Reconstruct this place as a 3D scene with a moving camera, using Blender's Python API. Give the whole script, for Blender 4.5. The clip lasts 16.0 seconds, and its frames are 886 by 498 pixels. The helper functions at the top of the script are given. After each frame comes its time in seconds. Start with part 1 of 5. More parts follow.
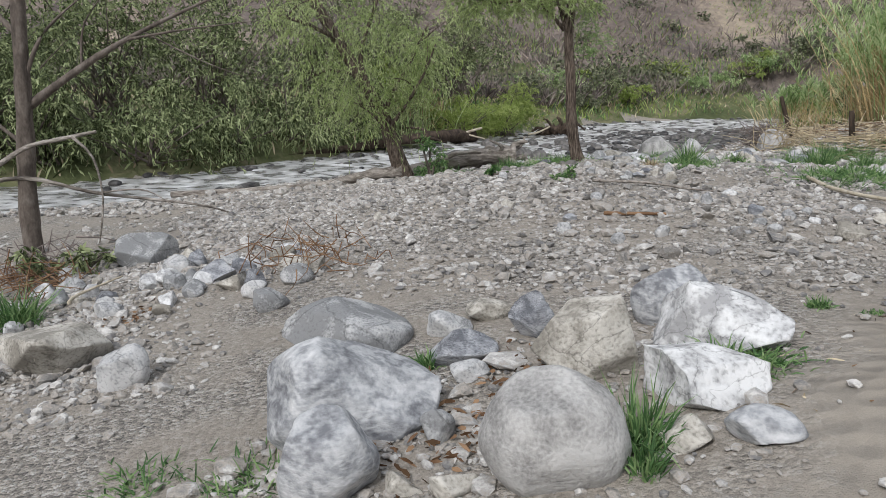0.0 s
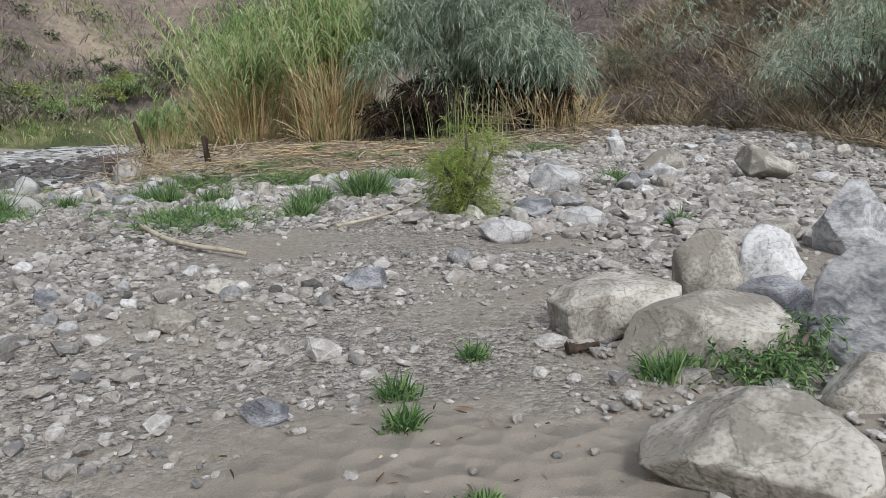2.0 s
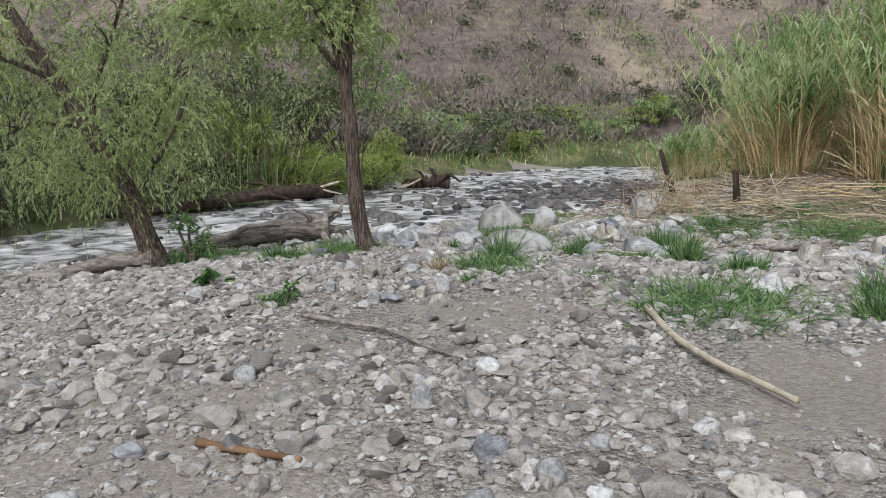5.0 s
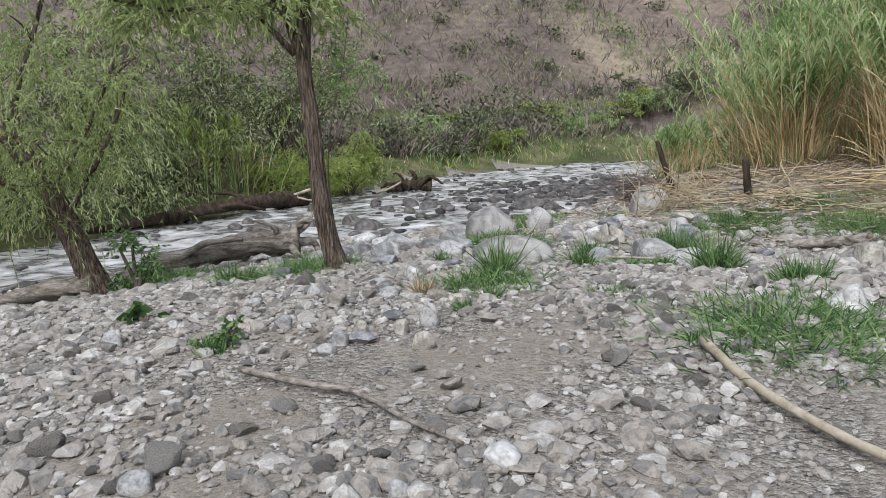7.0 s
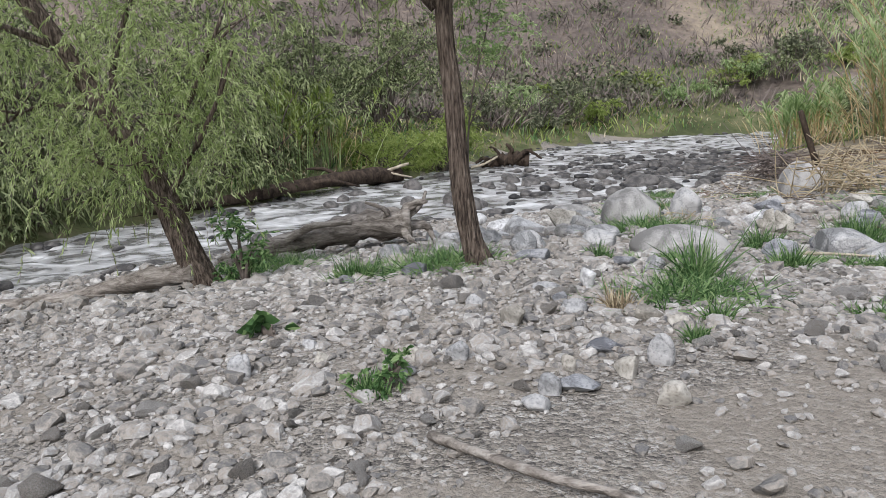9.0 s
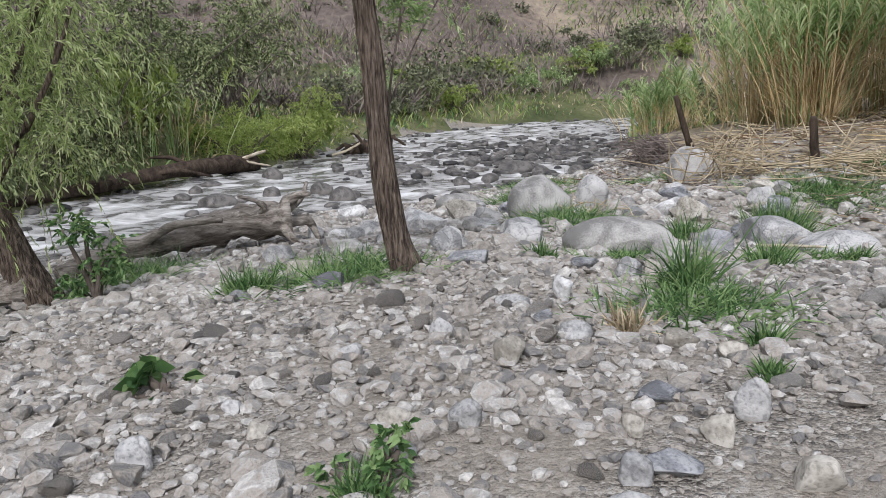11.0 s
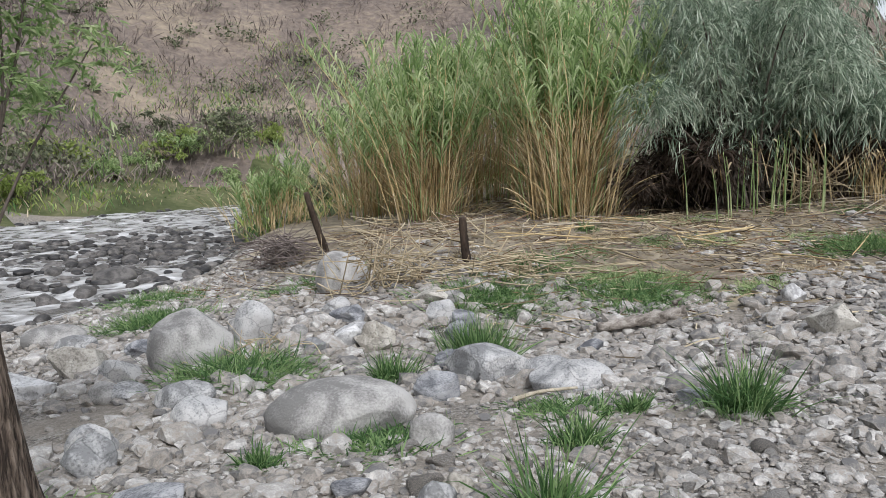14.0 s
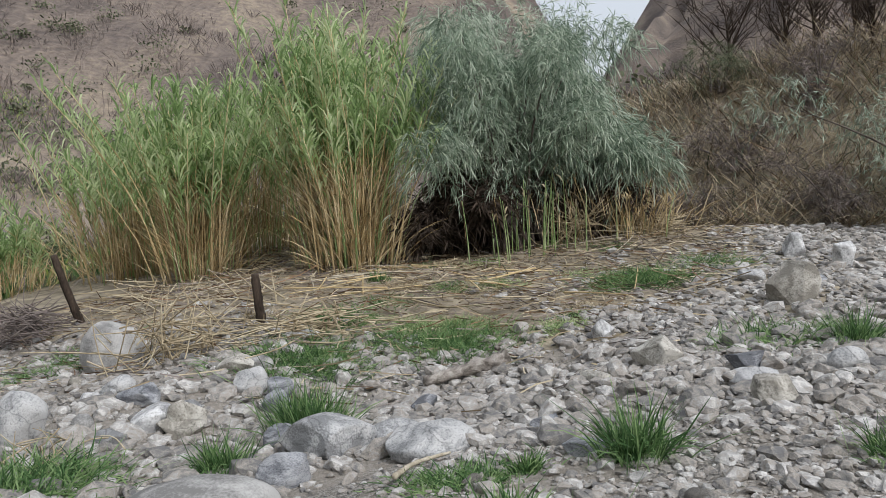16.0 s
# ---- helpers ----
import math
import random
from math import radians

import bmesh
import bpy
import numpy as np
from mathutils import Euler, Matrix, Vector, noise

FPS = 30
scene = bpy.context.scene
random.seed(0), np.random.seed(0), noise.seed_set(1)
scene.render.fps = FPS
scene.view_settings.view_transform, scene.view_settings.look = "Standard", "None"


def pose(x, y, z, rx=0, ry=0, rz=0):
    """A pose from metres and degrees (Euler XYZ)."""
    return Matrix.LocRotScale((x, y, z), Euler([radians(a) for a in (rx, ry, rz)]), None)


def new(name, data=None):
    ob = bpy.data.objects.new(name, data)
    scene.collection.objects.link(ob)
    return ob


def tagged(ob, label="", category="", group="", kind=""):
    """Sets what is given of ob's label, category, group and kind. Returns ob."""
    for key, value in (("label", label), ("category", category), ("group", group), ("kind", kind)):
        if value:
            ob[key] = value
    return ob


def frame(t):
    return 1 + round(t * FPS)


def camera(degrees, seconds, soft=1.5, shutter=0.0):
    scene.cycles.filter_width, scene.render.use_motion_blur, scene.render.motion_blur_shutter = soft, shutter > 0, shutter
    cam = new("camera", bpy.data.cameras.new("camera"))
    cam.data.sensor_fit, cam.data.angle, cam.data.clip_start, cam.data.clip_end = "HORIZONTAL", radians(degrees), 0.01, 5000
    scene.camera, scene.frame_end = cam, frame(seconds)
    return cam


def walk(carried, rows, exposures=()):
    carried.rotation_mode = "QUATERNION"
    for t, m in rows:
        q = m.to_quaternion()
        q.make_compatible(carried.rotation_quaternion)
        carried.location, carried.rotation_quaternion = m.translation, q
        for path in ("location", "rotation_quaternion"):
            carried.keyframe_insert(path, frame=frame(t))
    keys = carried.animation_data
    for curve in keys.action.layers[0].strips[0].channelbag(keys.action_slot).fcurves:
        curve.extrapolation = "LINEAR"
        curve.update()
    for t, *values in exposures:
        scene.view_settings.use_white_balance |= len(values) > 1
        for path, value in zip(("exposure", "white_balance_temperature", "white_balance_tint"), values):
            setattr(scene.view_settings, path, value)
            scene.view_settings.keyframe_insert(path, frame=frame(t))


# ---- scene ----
cam = camera(60.0, 16.0, soft=0.6)
walk(cam, [
    (0.0, pose(0.000, -0.000, 1.402, 77.33, 0, -0.03) @ pose(0, 0, 0, 0, 0, -0.52)),
    (0.5, pose(0.365, 0.323, 1.303, 77.83, 0, -4.03) @ pose(0, 0, 0, 0, 0, -0.91)),
    (1.0, pose(0.673, 0.882, 1.375, 76.88, 0, -11.64) @ pose(0, 0, 0, 0, 0, -3.89)),
    (1.5, pose(1.085, 1.448, 1.326, 75.38, 0, -25.85) @ pose(0, 0, 0, 0, 0, -3.19)),
    (2.0, pose(1.486, 1.885, 1.404, 78.61, 0, -43.55) @ pose(0, 0, 0, 0, 0, -0.48)),
    (2.5, pose(1.863, 2.153, 1.468, 80.41, 0, -48.87) @ pose(0, 0, 0, 0, 0, 0.76)),
    (3.0, pose(1.849, 2.463, 1.509, 82.04, 0, -44.17) @ pose(0, 0, 0, 0, 0, 2.53)),
    (3.5, pose(1.709, 2.778, 1.712, 81.97, 0, -24.89) @ pose(0, 0, 0, 0, 0, 5.20)),
    (4.0, pose(1.869, 3.201, 1.626, 79.54, 0, -11.04) @ pose(0, 0, 0, 0, 0, 4.52)),
    (4.2, pose(2.007, 3.332, 1.603, 79.74, 0, -8.53) @ pose(0, 0, 0, 0, 0, 3.54)),
    (6.3, pose(2.535, 4.874, 1.470, 80.68, 0, -6.72) @ pose(0, 0, 0, 0, 0, -3.02)),
    (6.5, pose(2.553, 4.998, 1.443, 80.75, 0, -6.95) @ pose(0, 0, 0, 0, 0, -2.87)),
    (7.0, pose(2.521, 5.376, 1.435, 80.44, 0, -7.25) @ pose(0, 0, 0, 0, 0, -2.34)),
    (7.5, pose(2.514, 5.667, 1.395, 78.95, 0, -5.46) @ pose(0, 0, 0, 0, 0, -1.83)),
    (8.0, pose(2.489, 5.978, 1.435, 78.51, 0, -3.81) @ pose(0, 0, 0, 0, 0, -2.63)),
    (8.2, pose(2.381, 6.130, 1.452, 78.68, 0, -1.53) @ pose(0, 0, 0, 0, 0, -2.94)),
    (10.3, pose(1.455, 7.611, 1.359, 78.56, 0, -1.90) @ pose(0, 0, 0, 0, 0, -2.42)),
    (10.5, pose(1.414, 7.707, 1.353, 77.29, 0, -7.18) @ pose(0, 0, 0, 0, 0, -1.17)),
    (11.0, pose(1.401, 8.049, 1.332, 77.25, 0, -13.21) @ pose(0, 0, 0, 0, 0, -2.06)),
    (11.5, pose(1.387, 8.348, 1.414, 76.57, 0, -16.18) @ pose(0, 0, 0, 0, 0, -1.39)),
    (12.0, pose(1.229, 8.865, 1.304, 78.14, 0, -15.43) @ pose(0, 0, 0, 0, 0, -1.92)),
    (12.5, pose(1.106, 9.277, 1.461, 79.99, 0, -17.01) @ pose(0, 0, 0, 0, 0, -2.08)),
    (13.0, pose(1.149, 9.561, 1.503, 79.39, 0, -21.09) @ pose(0, 0, 0, 0, 0, -0.22)),
    (13.5, pose(1.377, 9.861, 1.544, 79.21, 0, -30.00) @ pose(0, 0, 0, 0, 0, -1.92)),
    (14.0, pose(1.551, 10.248, 1.548, 82.51, 0, -44.06) @ pose(0, 0, 0, 0, 0, -0.86)),
    (14.5, pose(1.429, 10.417, 1.592, 84.88, 0, -56.57) @ pose(0, 0, 0, 0, 0, -0.13)),
    (15.0, pose(1.486, 10.619, 1.520, 85.22, 0, -60.86) @ pose(0, 0, 0, 0, 0, 0.79)),
    (15.5, pose(1.601, 10.942, 1.567, 84.84, 0, -62.19) @ pose(0, 0, 0, 0, 0, -1.46)),
    (16.0, pose(1.558, 11.225, 1.523, 85.83, 0, -63.20) @ pose(0, 0, 0, 0, 0, -2.18)),
], exposures=[(0.0, 0.31, 6230, 10), (3.5, 0.29, 6230, 10), (7.0, 0.38, 6180, 11), (11.0, 0.42, 6180, 13), (13.5, 0.43, 6180, 12), (15.0, 0.31, 6200, 10), (16.0, 0.29, 6200, 10)])

# ---- sky and sun: a bright, thinly overcast late afternoon ----
SUN_ELEVATION, SUN_TURN = 42, 205
world = bpy.data.worlds.new("world")
scene.world = world
world.use_nodes = True
sky = world.node_tree.nodes.new("ShaderNodeTexSky")
sky.sky_type, sky.sun_disc = "NISHITA", False
sky.sun_elevation, sky.sun_rotation = radians(SUN_ELEVATION), radians(SUN_TURN)
sky.dust_density, sky.air_density, sky.ozone_density = 4.0, 1.0, 0.6
soften = world.node_tree.nodes.new("ShaderNodeMix")
soften.data_type = "RGBA"
soften.inputs[0].default_value = 0.6
soften.inputs[7].default_value = (9.5, 9.6, 9.7, 1)
world.node_tree.links.new(sky.outputs[0], soften.inputs[6])
world.node_tree.links.new(soften.outputs[2], world.node_tree.nodes["Background"].inputs[0])
world.node_tree.nodes["Background"].inputs[1].default_value = 0.086
sun = new("sun", bpy.data.lights.new("sun", "SUN"))
sun.data.energy, sun.data.angle, sun.data.color = 1.75, radians(14), (1.0, 0.98, 0.95)
sun.matrix_world = pose(0, 0, 30, 90 - SUN_ELEVATION, 0, 180 - SUN_TURN)


# ---- materials ----
def material(name, colours, size=6.0, fine=60.0, rough=0.85, bump=0.4, island=0.0, single=0.0, stops=None, metal=0.0, through_light=0.0, stretch=(1, 1, 1), veins=0.0, swirl=0.0, depth=0.02):
    """Colours blended by a coarse and a fine noise; island and single: how far loose pieces and single objects differ in lightness."""
    m = bpy.data.materials.new(name)
    m.use_nodes = True
    nt = m.node_tree
    bsdf = nt.nodes["Principled BSDF"]
    link = nt.links.new
    coord = nt.nodes.new("ShaderNodeTexCoord")
    mapping = nt.nodes.new("ShaderNodeMapping")
    mapping.inputs["Scale"].default_value = stretch
    link(coord.outputs["Object"], mapping.inputs[0])
    a = nt.nodes.new("ShaderNodeTexNoise")
    a.inputs["Scale"].default_value, a.inputs["Detail"].default_value, a.inputs["Distortion"].default_value = size, 6, 0.6
    b = nt.nodes.new("ShaderNodeTexNoise")
    b.inputs["Scale"].default_value, b.inputs["Detail"].default_value = fine, 4
    link(mapping.outputs[0], a.inputs["Vector"])
    link(mapping.outputs[0], b.inputs["Vector"])
    mix = nt.nodes.new("ShaderNodeMath")
    mix.operation = "MULTIPLY_ADD"
    mix.inputs[1].default_value = 0.4
    link(b.outputs[0], mix.inputs[0])
    scaled = nt.nodes.new("ShaderNodeMath")
    scaled.operation = "MULTIPLY_ADD"
    scaled.inputs[1].default_value, scaled.inputs[2].default_value = 1.0, -0.2
    link(a.outputs[0], scaled.inputs[0])
    link(scaled.outputs[0], mix.inputs[2])
    value = mix.outputs[0]
    if swirl:
        bands = nt.nodes.new("ShaderNodeTexWave")
        bands.bands_direction = "Z"
        bands.inputs["Scale"].default_value, bands.inputs["Distortion"].default_value = swirl, 14.0
        bands.inputs["Detail"].default_value, bands.inputs["Detail Scale"].default_value = 7.0, 2.2
        link(coord.outputs["Object"], bands.inputs["Vector"])
        banded = nt.nodes.new("ShaderNodeMath")
        banded.operation = "MULTIPLY_ADD"
        banded.inputs[1].default_value = 0.15
        link(bands.outputs[1], banded.inputs[0])
        lowered = nt.nodes.new("ShaderNodeMath")
        lowered.inputs[1].default_value = -0.075
        link(value, lowered.inputs[0])
        link(lowered.outputs[0], banded.inputs[2])
        value = banded.outputs[0]
    if island or single:
        if island:
            source = nt.nodes.new("ShaderNodeNewGeometry").outputs["Random Per Island"]
        else:
            source = nt.nodes.new("ShaderNodeObjectInfo").outputs["Random"]
        shift = nt.nodes.new("ShaderNodeMath")
        shift.operation = "MULTIPLY_ADD"
        shift.inputs[1].default_value = island or single
        shift.inputs[2].default_value = -(island or single) / 2
        link(source, shift.inputs[0])
        total = nt.nodes.new("ShaderNodeMath")
        link(shift.outputs[0], total.inputs[0])
        link(value, total.inputs[1])
        value = total.outputs[0]
    ramp = nt.nodes.new("ShaderNodeValToRGB")
    stops = stops or [0.3 + 0.4 * i / max(1, len(colours) - 1) for i in range(len(colours))]
    while len(ramp.color_ramp.elements) < len(colours):
        ramp.color_ramp.elements.new(0.5)
    for e, p, c in zip(ramp.color_ramp.elements, stops, colours):
        e.position, e.color = p, (*c, 1)
    link(value, ramp.inputs[0])
    link(ramp.outputs[0], bsdf.inputs["Base Color"])
    if veins:
        bent = nt.nodes.new("ShaderNodeVectorMath")
        bent.operation = "MULTIPLY_ADD"
        bent.inputs[1].default_value = (0.22, 0.22, 0.22)
        link(a.outputs["Color"], bent.inputs[0])
        link(coord.outputs["Object"], bent.inputs[2])
        cells = nt.nodes.new("ShaderNodeTexVoronoi")
        cells.feature = "DISTANCE_TO_EDGE"
        cells.inputs["Scale"].default_value = veins
        link(bent.outputs[0], cells.inputs["Vector"])
        line = nt.nodes.new("ShaderNodeMapRange")
        line.inputs[1].default_value, line.inputs[2].default_value, line.inputs[3].default_value = 0.0, 0.014, 0.6
        link(cells.outputs["Distance"], line.inputs[0])
        spots = nt.nodes.new("ShaderNodeMapRange")
        spots.inputs[1].default_value, spots.inputs[2].default_value, spots.inputs[3].default_value = 0.36, 0.44, 0.82
        link(b.outputs[0], spots.inputs[0])
        both = nt.nodes.new("ShaderNodeMath")
        both.operation = "MULTIPLY"
        link(line.outputs[0], both.inputs[0])
        link(spots.outputs[0], both.inputs[1])
        dim = nt.nodes.new("ShaderNodeVectorMath")
        dim.operation = "SCALE"
        link(ramp.outputs[0], dim.inputs[0])
        link(both.outputs[0], dim.inputs["Scale"])
        link(dim.outputs[0], bsdf.inputs["Base Color"])
    bsdf.inputs["Roughness"].default_value, bsdf.inputs["Metallic"].default_value = rough, metal
    bsdf.inputs["Specular IOR Level"].default_value = 0.3
    if bump:
        bn = nt.nodes.new("ShaderNodeBump")
        bn.inputs["Strength"].default_value, bn.inputs["Distance"].default_value = bump, depth
        link(mix.outputs[0], bn.inputs["Height"])
        link(bn.outputs[0], bsdf.inputs["Normal"])
    if through_light:
        tr = nt.nodes.new("ShaderNodeBsdfTranslucent")
        link(ramp.outputs[0], tr.inputs[0])
        ms = nt.nodes.new("ShaderNodeMixShader")
        ms.inputs[0].default_value = through_light
        link(bsdf.outputs[0], ms.inputs[1])
        link(tr.outputs[0], ms.inputs[2])
        link(ms.outputs[0], nt.nodes["Material Output"].inputs[0])
    return m


M = {}
M["earth"] = material("dry_earth_and_litter", [(0.15, 0.125, 0.092), (0.27, 0.232, 0.175), (0.42, 0.365, 0.27)], 2.6, 26, 0.95, 1.0, depth=0.06)
M["far_bank"] = material("grassy_far_bank", [(0.05, 0.065, 0.025), (0.10, 0.115, 0.05), (0.20, 0.185, 0.11)], 0.5, 5, 0.95, 0.8, depth=0.2)
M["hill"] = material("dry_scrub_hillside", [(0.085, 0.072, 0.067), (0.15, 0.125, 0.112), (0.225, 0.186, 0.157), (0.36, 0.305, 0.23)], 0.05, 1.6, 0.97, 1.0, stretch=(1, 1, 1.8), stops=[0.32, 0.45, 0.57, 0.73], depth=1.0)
M["grey"] = material("grey_river_stone", [(0.22, 0.225, 0.23), (0.38, 0.385, 0.39), (0.52, 0.52, 0.52)], 5, 60, 0.8, 0.8, single=0.25, veins=1.3, stops=[0.37, 0.5, 0.63])
M["round"] = material("pale_grey_granite", [(0.20, 0.198, 0.193), (0.34, 0.335, 0.327), (0.47, 0.465, 0.455)], 3.2, 60, 0.85, 0.8, single=0.1, stops=[0.37, 0.5, 0.63])
M["beige"] = material("beige_sandstone", [(0.25, 0.235, 0.205), (0.40, 0.38, 0.34), (0.55, 0.53, 0.485)], 5, 50, 0.88, 0.8, single=0.2, veins=3.2, stops=[0.37, 0.5, 0.63])
M["white"] = material("white_quartz_rock", [(0.34, 0.34, 0.345), (0.55, 0.555, 0.56), (0.69, 0.695, 0.70)], 7, 40, 0.7, 0.9, single=0.12, veins=3.0, stops=[0.37, 0.5, 0.63])
M["slate"] = material("blue_grey_slate", [(0.12, 0.125, 0.14), (0.23, 0.24, 0.26), (0.38, 0.39, 0.41)], 5, 60, 0.75, 0.6, single=0.2, stretch=(1, 1, 3), veins=4.0, stops=[0.37, 0.5, 0.63])
M["gneiss"] = material("swirled_gneiss", [(0.16, 0.165, 0.18), (0.30, 0.31, 0.325), (0.42, 0.43, 0.445), (0.58, 0.585, 0.595)], 4.0, 42, 0.75, 0.8, single=0.1, stretch=(0.9, 1, 1.6), stops=[0.28, 0.44, 0.55, 0.74], swirl=3.2)
M["wet_rock"] = material("wet_dark_river_rock", [(0.025, 0.025, 0.027), (0.075, 0.072, 0.07), (0.19, 0.18, 0.172)], 4, 40, 0.45, 0.4, island=0.3, single=0.3)
M["stones"] = material("mixed_river_stones", [(0.17, 0.168, 0.168), (0.26, 0.248, 0.23), (0.36, 0.33, 0.295), (0.385, 0.375, 0.362), (0.63, 0.615, 0.59)], 14, 90, 0.9, 1.0, island=0.41, stops=[0.23, 0.37, 0.5, 0.62, 0.83])
M["stone"] = material("single_river_stones", [(0.17, 0.168, 0.168), (0.26, 0.248, 0.23), (0.36, 0.33, 0.295), (0.385, 0.375, 0.362), (0.63, 0.615, 0.59)], 14, 90, 0.9, 1.0, single=0.41, stops=[0.23, 0.37, 0.5, 0.62, 0.83])
M["bark"] = material("furrowed_willow_bark", [(0.035, 0.026, 0.021), (0.125, 0.098, 0.078), (0.25, 0.205, 0.17)], 26, 80, 0.95, 1.0, stretch=(1.6, 1.6, 0.2), stops=[0.36, 0.52, 0.74], depth=0.03)
M["grey_bark"] = material("smooth_grey_bark", [(0.06, 0.05, 0.043), (0.12, 0.10, 0.085), (0.19, 0.165, 0.145)], 9, 50, 0.9, 0.6, stretch=(1, 1, 0.4))
M["driftwood"] = material("weathered_driftwood", [(0.085, 0.073, 0.062), (0.24, 0.215, 0.19), (0.42, 0.39, 0.355)], 7, 40, 0.92, 1.0, stretch=(0.35, 2, 2), depth=0.03)
M["pale_wood"] = material("bleached_stick", [(0.30, 0.255, 0.19), (0.45, 0.40, 0.31), (0.55, 0.50, 0.41)], 8, 60, 0.85, 0.4)
# also colours the undergrowth that stands for shade below the weeping bush
M["post"] = material("charred_brown_post_and_shade", [(0.02, 0.015, 0.012), (0.055, 0.04, 0.03), (0.10, 0.075, 0.058)], 8, 50, 0.95, 0.8, stretch=(1, 1, 0.3))
M["willow"] = material("willow_leaves", [(0.27, 0.36, 0.13), (0.44, 0.54, 0.225), (0.60, 0.68, 0.37)], 0.8, 6, 0.6, 0, island=0.55, through_light=0.6)
M["reed_leaf"] = material("cane_leaves", [(0.22, 0.33, 0.13), (0.44, 0.58, 0.27), (0.68, 0.75, 0.47)], 0.7, 5, 0.55, 0, island=0.6, through_light=0.55)
M["blue_leaf"] = material("grey_green_bush_leaves", [(0.15, 0.21, 0.15), (0.33, 0.42, 0.31), (0.60, 0.67, 0.56)], 0.7, 5, 0.55, 0, island=0.6, through_light=0.4)
M["dark_leaf"] = material("dark_thicket_leaves", [(0.07, 0.09, 0.04), (0.215, 0.265, 0.125), (0.44, 0.50, 0.27)], 0.6, 4, 0.6, 0, island=0.7, through_light=0.42)
M["bright_leaf"] = material("bright_bank_leaves", [(0.17, 0.235, 0.05), (0.30, 0.385, 0.10), (0.45, 0.52, 0.20)], 0.6, 4, 0.6, 0, island=0.4, through_light=0.4)
M["grass"] = material("river_grass", [(0.06, 0.13, 0.045), (0.145, 0.265, 0.095), (0.28, 0.40, 0.175)], 2, 12, 0.55, 0, island=0.6, through_light=0.35)
M["straw"] = material("dry_cane_straw", [(0.22, 0.172, 0.108), (0.40, 0.33, 0.215), (0.57, 0.495, 0.355)], 1.5, 12, 0.8, 0, island=0.6)
M["cane"] = material("dry_golden_cane", [(0.32, 0.23, 0.11), (0.54, 0.41, 0.22), (0.70, 0.58, 0.37)], 1.2, 10, 0.75, 0, island=0.6)
M["scrub"] = material("leafless_scrub", [(0.10, 0.084, 0.078), (0.19, 0.16, 0.148), (0.31, 0.265, 0.235)], 0.3, 3, 0.95, 0, island=0.5)
M["scrub_green"] = material("hill_shrub_leaves", [(0.07, 0.085, 0.05), (0.14, 0.155, 0.095), (0.24, 0.25, 0.165)], 0.3, 3, 0.95, 0, island=0.5)
M["dead"] = material("brown_dead_leaves", [(0.07, 0.04, 0.02), (0.16, 0.09, 0.05), (0.27, 0.17, 0.10)], 3, 20, 0.9, 0, island=0.6)


def water_material():
    m = bpy.data.materials.new("rushing_shallow_water")
    m.use_nodes = True
    nt, link = m.node_tree, m.node_tree.links.new
    bsdf = nt.nodes["Principled BSDF"]
    coord = nt.nodes.new("ShaderNodeTexCoord")
    flow = nt.nodes.new("ShaderNodeMapping")
    flow.inputs["Rotation"].default_value = (0, 0, radians(-38))
    flow.inputs["Scale"].default_value = (0.75, 1.25, 1)
    link(coord.outputs["Object"], flow.inputs[0])
    big = nt.nodes.new("ShaderNodeTexNoise")
    big.inputs["Scale"].default_value, big.inputs["Detail"].default_value, big.inputs["Distortion"].default_value = 2.0, 8, 0.8
    link(flow.outputs[0], big.inputs["Vector"])
    small = nt.nodes.new("ShaderNodeTexNoise")
    small.inputs["Scale"].default_value, small.inputs["Detail"].default_value = 6, 6
    link(flow.outputs[0], small.inputs["Vector"])
    foam = nt.nodes.new("ShaderNodeValToRGB")
    foam.color_ramp.elements[0].position, foam.color_ramp.elements[0].color = 0.40, (0.14, 0.137, 0.13, 1)
    foam.color_ramp.elements[1].position, foam.color_ramp.elements[1].color = 0.72, (0.80, 0.81, 0.82, 1)
    link(big.outputs[0], foam.inputs[0])
    link(foam.outputs[0], bsdf.inputs["Base Color"])
    gloss = nt.nodes.new("ShaderNodeValToRGB")
    gloss.color_ramp.elements[0].position, gloss.color_ramp.elements[0].color = 0.42, (0.22, 0.22, 0.22, 1)
    gloss.color_ramp.elements[1].position, gloss.color_ramp.elements[1].color = 0.7, (0.6, 0.6, 0.6, 1)
    link(big.outputs[0], gloss.inputs[0])
    link(gloss.outputs[0], bsdf.inputs["Roughness"])
    both = nt.nodes.new("ShaderNodeMath")
    link(big.outputs[0], both.inputs[0])
    link(small.outputs[0], both.inputs[1])
    bn = nt.nodes.new("ShaderNodeBump")
    bn.inputs["Strength"].default_value, bn.inputs["Distance"].default_value = 0.6, 0.12
    link(both.outputs[0], bn.inputs["Height"])
    link(bn.outputs[0], bsdf.inputs["Normal"])
    return m


M["water"] = water_material()


